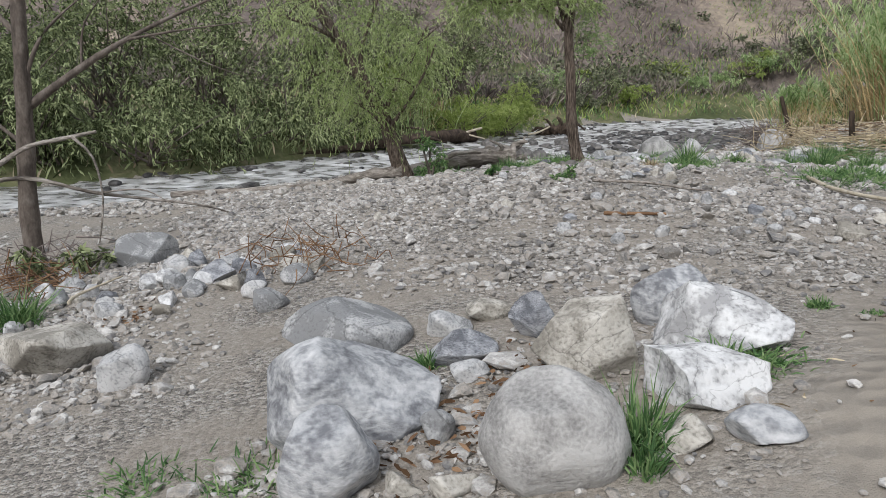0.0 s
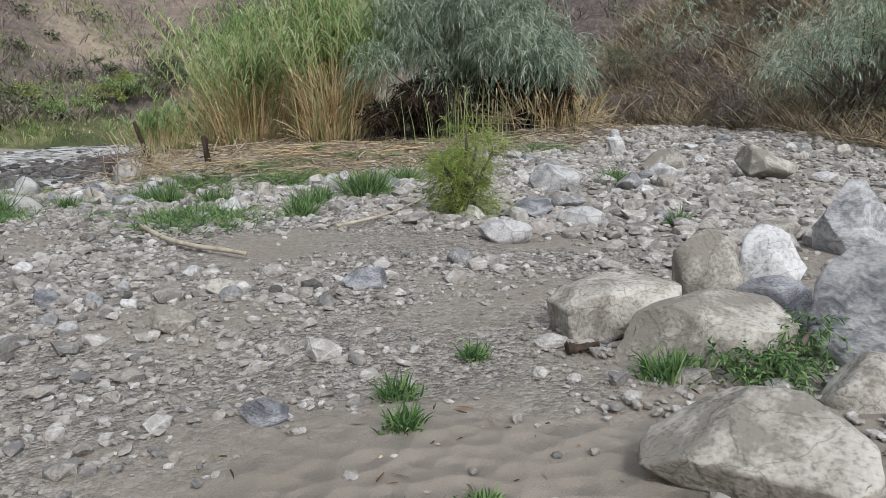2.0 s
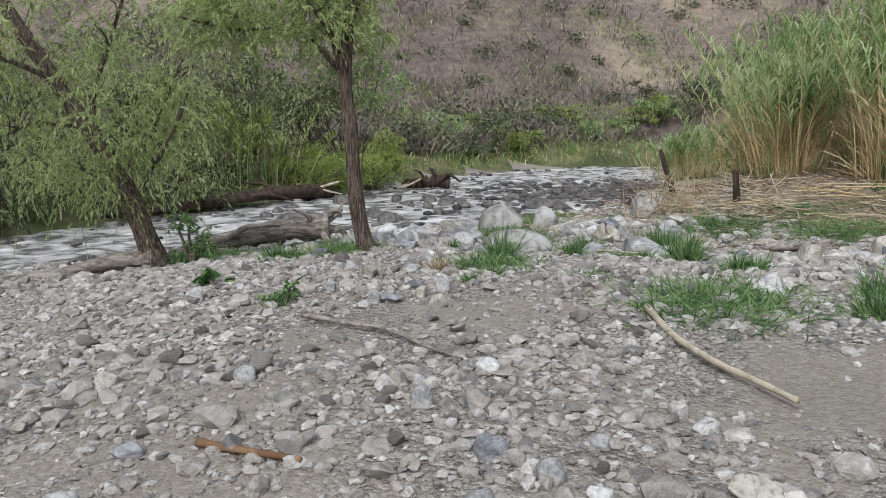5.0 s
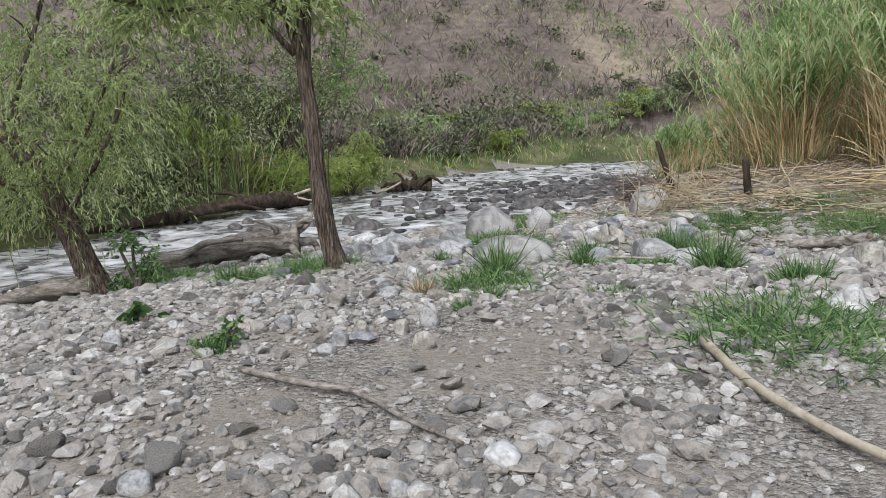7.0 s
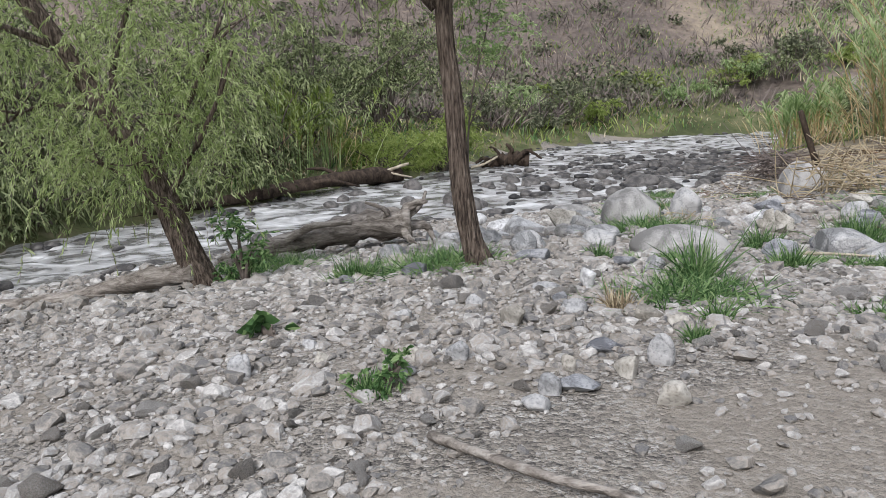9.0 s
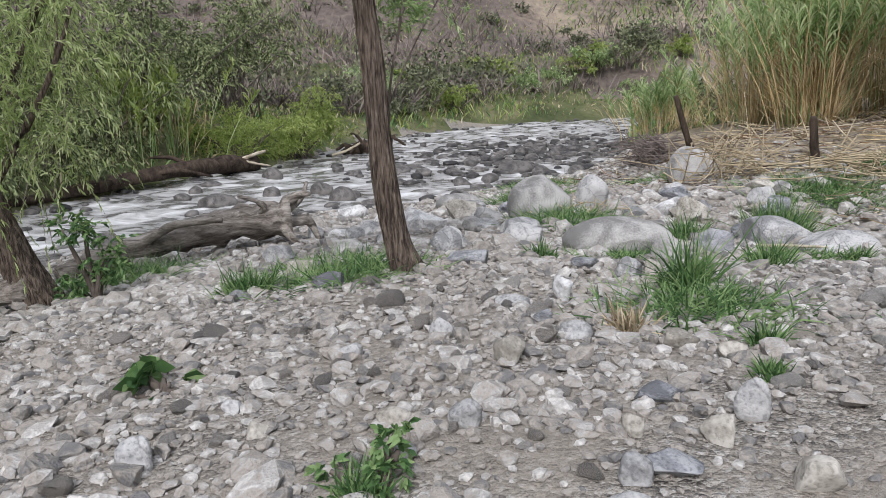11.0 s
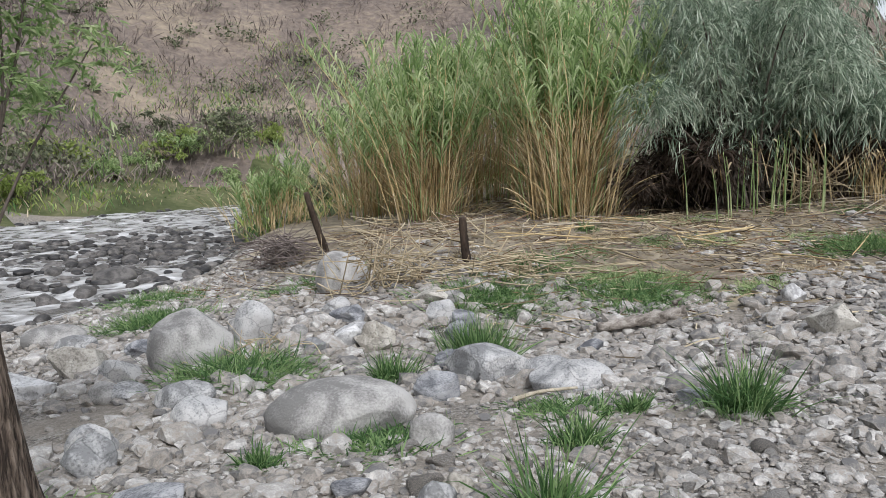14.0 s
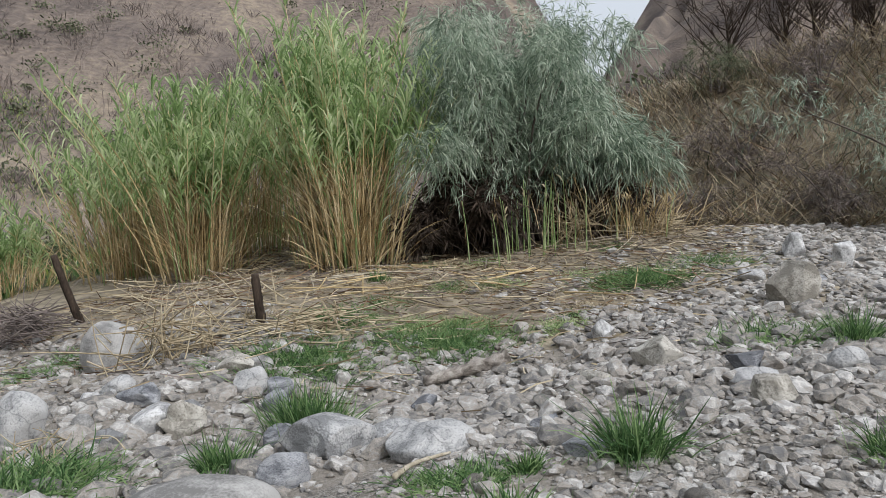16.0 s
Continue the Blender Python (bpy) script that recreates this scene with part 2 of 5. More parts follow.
def gravel_material():
    """Grit and small pebbles, with a drift of plain sand where the walk begins."""
    m = bpy.data.materials.new("river_gravel_and_sand")
    m.use_nodes = True
    nt, link = m.node_tree, m.node_tree.links.new
    bsdf = nt.nodes["Principled BSDF"]
    bsdf.inputs["Roughness"].default_value, bsdf.inputs["Specular IOR Level"].default_value = 0.95, 0.2
    pos = nt.nodes.new("ShaderNodeNewGeometry").outputs["Position"]

    def node(kind, **values):
        n = nt.nodes.new(kind)
        for k, v in values.items():
            n.inputs[k].default_value = v
        return n

    def math_node(op, a, b):
        n = nt.nodes.new("ShaderNodeMath")
        n.operation = op
        for k, v in enumerate((a, b)):
            if isinstance(v, (int, float)):
                n.inputs[k].default_value = v
            else:
                link(v, n.inputs[k])
        return n.outputs[0]

    broad = node("ShaderNodeTexNoise", Scale=0.9, Detail=6.0)
    grain = node("ShaderNodeTexNoise", Scale=160.0, Detail=3.0)
    pebble = node("ShaderNodeTexVoronoi", Scale=34.0)
    grit = node("ShaderNodeTexVoronoi", Scale=90.0)
    for n in (broad, grain, pebble, grit):
        link(pos, n.inputs["Vector"])
    away = nt.nodes.new("ShaderNodeVectorMath")
    away.operation = "DISTANCE"
    flat = nt.nodes.new("ShaderNodeVectorMath")
    flat.operation = "MULTIPLY"
    flat.inputs[1].default_value = (1, 1, 0)
    link(pos, flat.inputs[0])
    link(flat.outputs[0], away.inputs[0])
    away.inputs[1].default_value = (2.9, 2.2, 0)
    edge = math_node("ADD", away.outputs["Value"], math_node("MULTIPLY", broad.outputs[0], 1.6))
    mask = nt.nodes.new("ShaderNodeMapRange")
    mask.inputs[1].default_value, mask.inputs[2].default_value = 2.3, 3.1
    link(edge, mask.inputs[0])
    patches = nt.nodes.new("ShaderNodeMapRange")
    patches.inputs[1].default_value, patches.inputs[2].default_value = 0.40, 0.56
    link(broad.outputs[0], patches.inputs[0])
    stony = math_node("MULTIPLY", mask.outputs[0], math_node("MAXIMUM", patches.outputs[0], 0.35))
    split = nt.nodes.new("ShaderNodeSeparateColor")
    link(pebble.outputs["Color"], split.inputs[0])
    split2 = nt.nodes.new("ShaderNodeSeparateColor")
    link(grit.outputs["Color"], split2.inputs[0])
    tone = math_node("ADD", math_node("MULTIPLY", split.outputs[0], 0.6), math_node("MULTIPLY", split2.outputs[1], 0.4))
    pebbles = nt.nodes.new("ShaderNodeValToRGB")
    for k, (at, c) in enumerate(((0.1, (0.13, 0.122, 0.115)), (0.4, (0.28, 0.26, 0.232)), (0.6, (0.36, 0.33, 0.29)), (0.9, (0.50, 0.49, 0.47)))):
        if k > 1:
            pebbles.color_ramp.elements.new(0.5)
    for e, (at, c) in zip(pebbles.color_ramp.elements, ((0.1, (0.13, 0.122, 0.115)), (0.4, (0.28, 0.26, 0.232)), (0.6, (0.36, 0.33, 0.29)), (0.9, (0.50, 0.49, 0.47)))):
        e.position, e.color = at, (*c, 1)
    link(tone, pebbles.inputs[0])
    sand = nt.nodes.new("ShaderNodeValToRGB")
    sand.color_ramp.elements[0].position, sand.color_ramp.elements[0].color = 0.3, (0.245, 0.218, 0.185, 1)
    sand.color_ramp.elements[1].position, sand.color_ramp.elements[1].color = 0.7, (0.375, 0.34, 0.292, 1)
    link(math_node("ADD", math_node("MULTIPLY", broad.outputs[0], 0.55), math_node("MULTIPLY", grain.outputs[0], 0.45)), sand.inputs[0])
    mix = nt.nodes.new("ShaderNodeMix")
    mix.data_type = "RGBA"
    link(stony, mix.inputs[0])
    link(sand.outputs[0], mix.inputs[6])
    link(pebbles.outputs[0], mix.inputs[7])
    link(mix.outputs[2], bsdf.inputs["Base Color"])
    relief = math_node("ADD", math_node("MULTIPLY", math_node("MULTIPLY", pebble.outputs["Distance"], -1.0), stony), math_node("MULTIPLY", grain.outputs[0], 0.3))
    relief = math_node("ADD", relief, math_node("MULTIPLY", math_node("MULTIPLY", grit.outputs["Distance"], -0.4), stony))
    trodden = node("ShaderNodeTexVoronoi", Scale=7.5)
    trodden.feature = "SMOOTH_F1"
    trodden.inputs["Smoothness"].default_value = 0.3
    link(pos, trodden.inputs["Vector"])
    relief = math_node("ADD", relief, math_node("MULTIPLY", math_node("MULTIPLY", trodden.outputs[0], math_node("SUBTRACT", 1.0, mask.outputs[0])), 2.2))
    bn = nt.nodes.new("ShaderNodeBump")
    bn.inputs["Strength"].default_value, bn.inputs["Distance"].default_value = 1.0, 0.03
    link(relief, bn.inputs["Height"])
    link(bn.outputs[0], bsdf.inputs["Normal"])
    return m


M["gravel"] = gravel_material()

# ---- lie of the land ----
RIVER = [(-40, 8, 4), (-15, 13.6, 2.6), (-9.2, 16.8, 1.9), (-5.3, 19.6, 2.2), (-2.7, 22.6, 2.6), (0.2, 25.2, 3.3), (3.2, 27.2, 4.5),
         (7, 30, 5.0), (9.6, 36, 5.2), (13, 40, 4.2), (19, 42, 3.4), (40, 43, 4)]
# the line that the slope of the near bank follows, a little wider than the water of the dry season
BANK = [(-40, 8, 4), (-15, 14.5, 3.2), (-10.5, 17.6, 2.6), (-6.5, 22, 3), (-2, 25.6, 3.6), (2.5, 28, 4.2),
        (6.5, 31, 5), (9.5, 36, 6), (13, 40.5, 5.5), (19, 42, 4), (40, 40, 4)]
WATER_Z = -1.15


def smooth(a, b, v):
    s = np.clip((v - a) / (b - a), 0, 1)
    return s * s * (3 - 2 * s)


def river_distance(x, y, line=RIVER):
    """Distance to the water's edge (negative in the river) and the side: 1 on the far bank."""
    best = np.full(np.shape(x), 1e9)
    side = np.zeros(np.shape(x))
    for (ax, ay, aw), (bx, by, bw) in zip(line, line[1:]):
        dx, dy = bx - ax, by - ay
        s = np.clip(((x - ax) * dx + (y - ay) * dy) / (dx * dx + dy * dy), 0, 1)
        px, py = x - ax - s * dx, y - ay - s * dy
        d = np.hypot(px, py) - (aw + s * (bw - aw))
        near = d < best
        best = np.where(near, d, best)
        side = np.where(near, np.where(dx * py - dy * px > 0, 1.0, 0.0), side)
    return best, side


def wave(x, y, size, seed):
    """A smooth, cheap two-dimensional noise between about -1 and 1."""
    a = x / size + seed * 1.7
    b = y / size - seed * 2.3
    return (np.sin(a * 1.3 + 1.7 * np.sin(b * 0.9 + seed)) + np.sin(b * 1.7 + 1.3 * np.sin(a * 1.1 - seed)) + np.sin((a + b) * 0.8 + 2 * seed)) / 3


def hill_height(x, y):
    dx, dy = x - 4.0, y - 12.0
    r, b = np.hypot(dx, dy), np.degrees(np.arctan2(dx, dy))
    gully = 1 + 0.10 * wave(b, r, 9, 1) + 0.05 * wave(b, r, 3, 6)
    front = smooth(-34, -14, b) * (1 - smooth(60, 80, b))
    main = front * 78 * smooth(-0.25, 1.0, (r * gully - 58) / 120) - front * 0.6
    beside = (smooth(68, 90, b) + smooth(16, 34, -b)) * smooth(-182, -150, b) * (1 - smooth(125, 160, b))
    other = np.clip(beside, 0, 1) * 110 * smooth(0.0, 1.0, (r * gully - 110) / 190)
    return np.where(r > 40, np.maximum(np.maximum(main, 0), other), 0)


def ground_height(x, y):
    x, y = np.asarray(x, float), np.asarray(y, float)
    d, far = river_distance(x, y)
    land = 0.12 - 0.15 * np.logaddexp(0, (2.0 - x) * 2.2) / 2.2
    land = np.maximum(land, -1.0)
    land = land - 0.7 * np.exp(-((x - 7.5) / 4.5) ** 2 - ((y - 15.2) / 2.8) ** 2)
    # sand drift at the start, bank of earth behind the reeds on the right
    land = land + 0.16 * np.exp(-((x - 2.6) / 1.5) ** 2 - ((y - 2.6) / 1.1) ** 2)
    land = land + 0.35 * smooth(14, 20, x) * smooth(6, 10, y) * (1 - smooth(24, 32, y))
    u = x - 19.0 - 0.25 * (y - 5.0) + 0.5 * wave(x, y, 2.5, 7)
    land = land + 4.8 * smooth(0.0, 4.8, u) * (1 - smooth(17, 24, y))
    land = land + 0.045 * wave(x, y, 0.9, 3) + 0.02 * wave(x, y, 0.3, 5)
    e = np.maximum(river_distance(x, y, BANK)[0], d)
    near_bank = WATER_Z + 0.03 * e + 0.0105 * e * e + 0.55 * smooth(8.5, 11, x) * smooth(0, 2, e) + 0.02 * wave(x, y, 0.7, 4)
    h = -np.logaddexp(-land * 9, -near_bank * 9) / 9
    bank = WATER_Z + 0.55 * d
    flat = 0.1 + 0.05 * np.maximum(d, 0) + 0.25 * wave(x, y, 5, 2)
    hb = -np.logaddexp(-bank * 3, -flat * 3) / 3
    h = np.where(far > 0.5, hb, h)
    h = np.where(d < 0, np.maximum(WATER_Z + np.maximum(0.22 * d, -0.5), -1.65), h)
    return h + hill_height(x, y)


# ---- mesh helpers ----
def mesh_np(name, verts, faces, mats, smooth_faces=True, index=None):
    """A mesh from arrays: faces is (n, 3) or (n, 4), or a list of such arrays."""
    verts = np.asarray(verts, np.float32).reshape(-1, 3)
    groups = faces if isinstance(faces, list) else [faces]
    groups = [np.asarray(q, np.int32) for q in groups if len(q)]
    me = bpy.data.meshes.new(name)
    me.vertices.add(len(verts))
    me.vertices.foreach_set("co", verts.ravel())
    loops = np.concatenate([q.ravel() for q in groups])
    counts = np.concatenate([np.full(len(q), q.shape[1], np.int32) for q in groups])
    me.loops.add(len(loops))
    me.loops.foreach_set("vertex_index", loops)
    me.polygons.add(len(counts))
    me.polygons.foreach_set("loop_start", np.concatenate([[0], np.cumsum(counts)[:-1]]).astype(np.int32))
    for m in mats if isinstance(mats, (list, tuple)) else [mats]:
        me.materials.append(m)
    me.polygons.foreach_set("use_smooth", np.full(len(counts), smooth_faces))
    if index is not None:
        me.polygons.foreach_set("material_index", np.asarray(index, np.int32))
    me.update(calc_edges=True)
    me.validate()
    return me


def thing(name, x, y, z, label, category, group="", kind="", turn=0):
    ob = new(name)
    ob.empty_display_size = 0.1
    ob.matrix_world = pose(x, y, z, 0, 0, turn)
    return tagged(ob, label, category, group, kind)


def part(name, me, parent, label="", kind=""):
    ob = new(name, me)
    ob.parent = parent
    return tagged(ob, label, kind=kind)


def ribbons(base, way, length, width, droop, rng, segments=2, taper=True, curl=0.0):
    """Many tapered blades at once: where they start, where they point, how long, wide and drooping they are."""
    base, way = np.asarray(base, float), np.asarray(way, float)
    n = len(base)
    way = way / np.maximum(np.linalg.norm(way, axis=1, keepdims=True), 1e-6)
    length, width, droop = (np.broadcast_to(np.asarray(v, float), (n,)) for v in (length, width, droop))
    side = np.cross(way, rng.normal(size=(n, 3)))
    side /= np.maximum(np.linalg.norm(side, axis=1, keepdims=True), 1e-6)
    bow = rng.normal(size=(n, 3)) * curl
    rows = []
    for k in range(segments + 1):
        s = k / segments
        c = base + way * (length * s)[:, None] + (np.array([0, 0, -1.0]) * (droop * length * s * s)[:, None]) + bow * (length * s * s)[:, None]
        w = width * ((0.25 + 1.5 * min(s, 0.5)) * (1 - s) * 1.9 + 0.06 if taper else 1.0)
        rows.append(np.stack([c - side * (w / 2)[:, None], c + side * (w / 2)[:, None]], 1))
    v = np.stack(rows, 1)
    first = (np.arange(n) * (segments + 1) * 2)[:, None, None]
    k = (np.arange(segments) * 2)[None, :, None]
    f = first + k + np.array([0, 1, 3, 2])[None, None, :]
    return v.reshape(-1, 3), f.reshape(-1, 4)


def tube(points, radii, sides=8, wobble=0.0, rng=None):
    """A round limb along a line of points, closed at both ends."""
    p, r = np.asarray(points, float), np.asarray(radii, float)
    t = np.gradient(p, axis=0)
    t /= np.maximum(np.linalg.norm(t, axis=1, keepdims=True), 1e-6)
    ref = np.where(np.abs(t[:, 2:3]) > 0.8, np.array([[1.0, 0, 0]]), np.array([[0, 0, 1.0]]))
    a = np.cross(t, ref)
    a /= np.maximum(np.linalg.norm(a, axis=1, keepdims=True), 1e-6)
    b = np.cross(t, a)
    ang = np.arange(sides) * 2 * math.pi / sides
    rr = r[:, None] * np.ones(sides)
    if wobble:
        rr = rr * (1 + wobble * rng.normal(size=rr.shape))
    v = p[:, None] + a[:, None] * (np.cos(ang) * rr)[..., None] + b[:, None] * (np.sin(ang) * rr)[..., None]
    n = len(p)
    i = (np.arange(n - 1) * sides)[:, None]
    j, k = np.arange(sides), (np.arange(sides) + 1) % sides
    f = np.stack([i + j, i + k, i + sides + k, i + sides + j], -1).reshape(-1, 4)
    v = np.concatenate([v.reshape(-1, 3), p[:1], p[-1:]])
    c0, c1, last = n * sides, n * sides + 1, (n - 1) * sides
    caps = np.concatenate([np.stack([np.full(sides, c0), k, j], -1), np.stack([np.full(sides, c1), last + j, last + k], -1)])
    return v, f, caps


def tubes(lines, sides=6, wobble=0.0, rng=None):
    vs, qs, ts, at = [], [], [], 0
    for points, radii in lines:
        v, q, c = tube(points, radii, sides, wobble, rng)
        vs.append(v), qs.append(q + at), ts.append(c + at)
        at += len(v)
    return np.concatenate(vs), [np.concatenate(qs), np.concatenate(ts)]


def spline(points, n):
    """A smooth line of n points through the given ones."""
    p = np.asarray(points, float)
    s = np.linspace(0, len(p) - 1, n)
    i = np.clip(s.astype(int), 0, len(p) - 2)
    u = (s - i)[:, None]
    p0, p1, p2, p3 = p[np.maximum(i - 1, 0)], p[i], p[i + 1], p[np.minimum(i + 2, len(p) - 1)]
    return 0.5 * (2 * p1 + (p2 - p0) * u + (2 * p0 - 5 * p1 + 4 * p2 - p3) * u * u + (3 * p1 - p0 - 3 * p2 + p3) * u ** 3)


def ico(level):
    bm = bmesh.new()
    bmesh.ops.create_icosphere(bm, subdivisions=level, radius=1)
    v = np.array([q.co[:] for q in bm.verts])
    f = np.array([[q.index for q in w.verts] for w in bm.faces])
    bm.free()
    return v, f


ICO = {k: ico(k) for k in (1, 2, 3, 4, 5)}


def rock_shape(level, rng, cuts=7, rough=0.06, cut_at=(0.62, 0.92)):
    """A unit rock: a ball with flat faces worn off it and uneven skin."""
    v, f = ICO[level]
    v = v.copy()
    for _ in range(cuts):
        n = rng.normal(size=3)
        n /= np.linalg.norm(n)
        c = rng.uniform(*cut_at)
        over = np.maximum(v @ n - c, 0)
        v = v - n * over[:, None]
    if rough:
        for size, amount in ((1.0, 1.0), (0.45, 0.5), (0.2, 0.28), (0.1, 0.14)):
            q = v / size + rng.uniform(0, 20, 3)
            d = np.sin(q[:, 0] * 2 + np.sin(q[:, 1] * 2.3)) + np.sin(q[:, 1] * 2.1 + np.sin(q[:, 2] * 1.9)) + np.sin(q[:, 2] * 2.2 + np.sin(q[:, 0] * 2.4))
            v = v * (1 + rough * amount * d[:, None] / 2)
    v = v - (v.max(0) + v.min(0)) / 2
    return v / (v.max(0) - v.min(0)) * 2, f


# ---- ground, hills and river ----
def graded(lo, hi, step, far, grow=1.16):
    mid = list(np.arange(lo, hi + 1e-6, step))
    s, a = step, mid[-1]
    up = []
    while a < far:
        s = min(s * grow, 16)
        a += s
        up.append(a)
    s, a = step, mid[0]
    down = []
    while a > -far:
        s = min(s * grow, 16)
        a -= s
        down.append(a)
    return np.array(down[::-1] + mid + up)


def build_ground():
    gx, gy = graded(-6, 20, 0.13, 420), graded(-1, 27, 0.13, 420)
    X, Y = np.meshgrid(gx, gy)
    Z = ground_height(X, Y)
    foot = 0.08 * np.maximum(wave(X * 6.5, Y * 6.5, 1, 9) - 0.25, 0) * np.exp(-((X - 2.7) / 1.6) ** 2 - ((Y - 2.8) / 1.2) ** 2)
    Z = Z - foot
    n, m = X.shape
    i = np.arange(n * m).reshape(n, m)
    f = np.stack([i[:-1, :-1], i[:-1, 1:], i[1:, 1:], i[1:, :-1]], -1).reshape(-1, 4)
    cx, cy = (X[:-1, :-1] + X[1:, 1:]).ravel() / 2, (Y[:-1, :-1] + Y[1:, 1:]).ravel() / 2
    d, far = river_distance(cx, cy)
    edge = 0.8 * wave(cx, cy, 1.5, 8)
    index = np.zeros(len(f), np.int32)
    index[(cx - 9.5 - 0.4 * np.maximum(14.5 - cy, 0) + edge > 0) & (cy > 11) & (d > 0.5)] = 1
    index[(cx - 18.6 - 0.25 * (cy - 5) + edge > 0)] = 1
    index[((far > 0.5) | (cy > 29)) & (d > 0)] = 2
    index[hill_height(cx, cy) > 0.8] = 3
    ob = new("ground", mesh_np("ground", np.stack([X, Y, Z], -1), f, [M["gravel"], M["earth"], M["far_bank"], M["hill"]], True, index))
    tagged(ob, "sandy gravel river bar rising to dry brown hills", "ground", kind="structure")


def build_water():
    gx, gy = graded(-9, 19, 0.14, 44), np.concatenate([np.arange(4, 17, 0.4), np.arange(17, 47, 0.14), np.arange(47, 52, 0.4)])
    X, Y = np.meshgrid(gx, gy)
    d, _ = river_distance(X, Y)
    Z = WATER_Z + 0.045 * wave(X * 0.7 + Y * 0.5, Y - X * 0.6, 0.42, 1) + 0.03 * wave(X, Y, 0.19, 2) + 0.035 * wave(X, Y, 1.3, 6)
    n, m = X.shape
    i = np.arange(n * m).reshape(n, m)
    f = np.stack([i[:-1, :-1], i[:-1, 1:], i[1:, 1:], i[1:, :-1]], -1)
    f = f[d[:-1, :-1] < 0.6].reshape(-1, 4)
    used, f = np.unique(f, return_inverse=True)
    ob = new("water", mesh_np("water", np.stack([X, Y, Z], -1).reshape(-1, 3)[used], f.reshape(-1, 4), M["water"]))
    tagged(ob, "shallow fast river with white ripples over stones", "river", kind="structure")


build_ground()
build_water()


def gz(x, y):
    return float(ground_height(x, y))


# ---- boulders ----
LABELS = {"grey": ("boulder", "smooth grey river boulder lying on gravel"), "round": ("boulder", "large rounded pale grey granite boulder"),
          "beige": ("boulder", "beige angular sandstone block on the sand"), "white": ("boulder", "whitish quartz boulder with rough facets"),
          "slate": ("boulder", "dark blue-grey slate stone with flat sides"), "gneiss": ("boulder", "grey boulder with swirling white bands")}
CUTS = {"grey": (9, 0.045, (0.6, 0.9)), "round": (5, 0.04, (0.78, 0.97)), "beige": (16, 0.055, (0.44, 0.76)), "white": (14, 0.06, (0.46, 0.8)),
        "slate": (12, 0.05, (0.42, 0.8)), "gneiss": (8, 0.045, (0.6, 0.92))}
boulder_count = 0


def boulder(x, y, width, deep, height, turn, style, bury=0.36, peaked=0.0):
    """A boulder of that breadth, depth and height above the ground, partly sunk into it."""
    global boulder_count
    boulder_count += 1
    rng = np.random.default_rng(500 + boulder_count)
    cuts, rough, at = CUTS[style]
    v, f = rock_shape(5 if width > 0.5 else 4 if width > 0.2 else 3, rng, cuts, rough, at)
    total = height * (1 + bury)
    if peaked:
        v[:, :2] *= (1 - peaked * (v[:, 2:3] + 1) / 2)
    v = v * np.array([width / 2, deep / 2, total / 2])
    name, label = LABELS[style]
    ob = new(name if width > 0.24 else "stone", mesh_np(name, v, f, M[style]))
    ob.matrix_world = pose(x, y, gz(x, y) + total / 2 - height * bury, 0, 0, turn)
    return tagged(ob, label, "boulder" if width > 0.24 else "stone", "boulders on the river bar")


boulder(-0.42, 3.41, 0.83, 0.67, 0.43, 7, 'gneiss')
boulder(-0.60, 4.59, 0.83, 0.67, 0.30, 7, 'grey')
boulder(0.42, 2.71, 0.58, 0.46, 0.40, -8, 'round')
boulder(-0.46, 2.79, 0.41, 0.33, 0.37, 9, 'gneiss')
boulder(0.70, 3.60, 0.53, 0.43, 0.40, -10, 'beige')
boulder(1.32, 4.29, 0.45, 0.36, 0.33, -17, 'gneiss')
boulder(1.43, 3.78, 0.69, 0.55, 0.30, -20, 'white', 0.7)
boulder(1.13, 3.11, 0.54, 0.43, 0.20, -19, 'white', 0.6)
boulder(0.04, 4.55, 0.29, 0.23, 0.15, 0, 'grey')
boulder(0.11, 4.05, 0.41, 0.33, 0.15, -1, 'slate')
boulder(0.51, 4.26, 0.27, 0.22, 0.26, -6, 'slate')
boulder(0.29, 4.74, 0.29, 0.23, 0.13, -3, 'beige')
boulder(-0.03, 3.11, 0.16, 0.13, 0.15, 0, 'grey')
boulder(0.94, 2.75, 0.23, 0.18, 0.11, -18, 'beige')
boulder(1.22, 2.69, 0.30, 0.24, 0.11, -24, 'gneiss')
boulder(-2.72, 5.12, 0.75, 0.60, 0.33, 28, 'beige')
boulder(-2.03, 4.58, 0.32, 0.25, 0.26, 23, 'grey')
boulder(-3.47, 8.81, 0.71, 0.57, 0.36, 21, 'grey')
boulder(-2.11, 7.02, 0.38, 0.31, 0.18, 16, 'slate')
boulder(0.14, 3.76, 0.22, 0.18, 0.09, -2, 'grey')
boulder(0.39, 3.43, 0.19, 0.15, 0.11, -6, 'grey')
boulder(-0.16, 2.75, 0.16, 0.13, 0.08, 3, 'beige')
boulder(0.04, 2.67, 0.20, 0.16, 0.09, 0, 'beige')
boulder(4.97, 4.20, 0.71, 0.57, 0.29, -56, 'beige')
boulder(4.93, 3.65, 0.88, 0.62, 0.29, -64, 'beige')
boulder(5.82, 4.06, 0.48, 0.38, 0.47, -64, 'beige')
boulder(6.2, 3.86, 0.40, 0.32, 0.46, -68, 'white')
boulder(5.47, 3.55, 0.42, 0.34, 0.30, -69, 'slate')
boulder(5.05, 4.55, 0.30, 0.24, 0.12, -52, 'white')
boulder(7.94, 3.98, 0.81, 0.65, 0.58, -73, 'gneiss', peaked=0.6)
boulder(5.38, 2.92, 0.73, 0.58, 0.60, -77, 'gneiss')
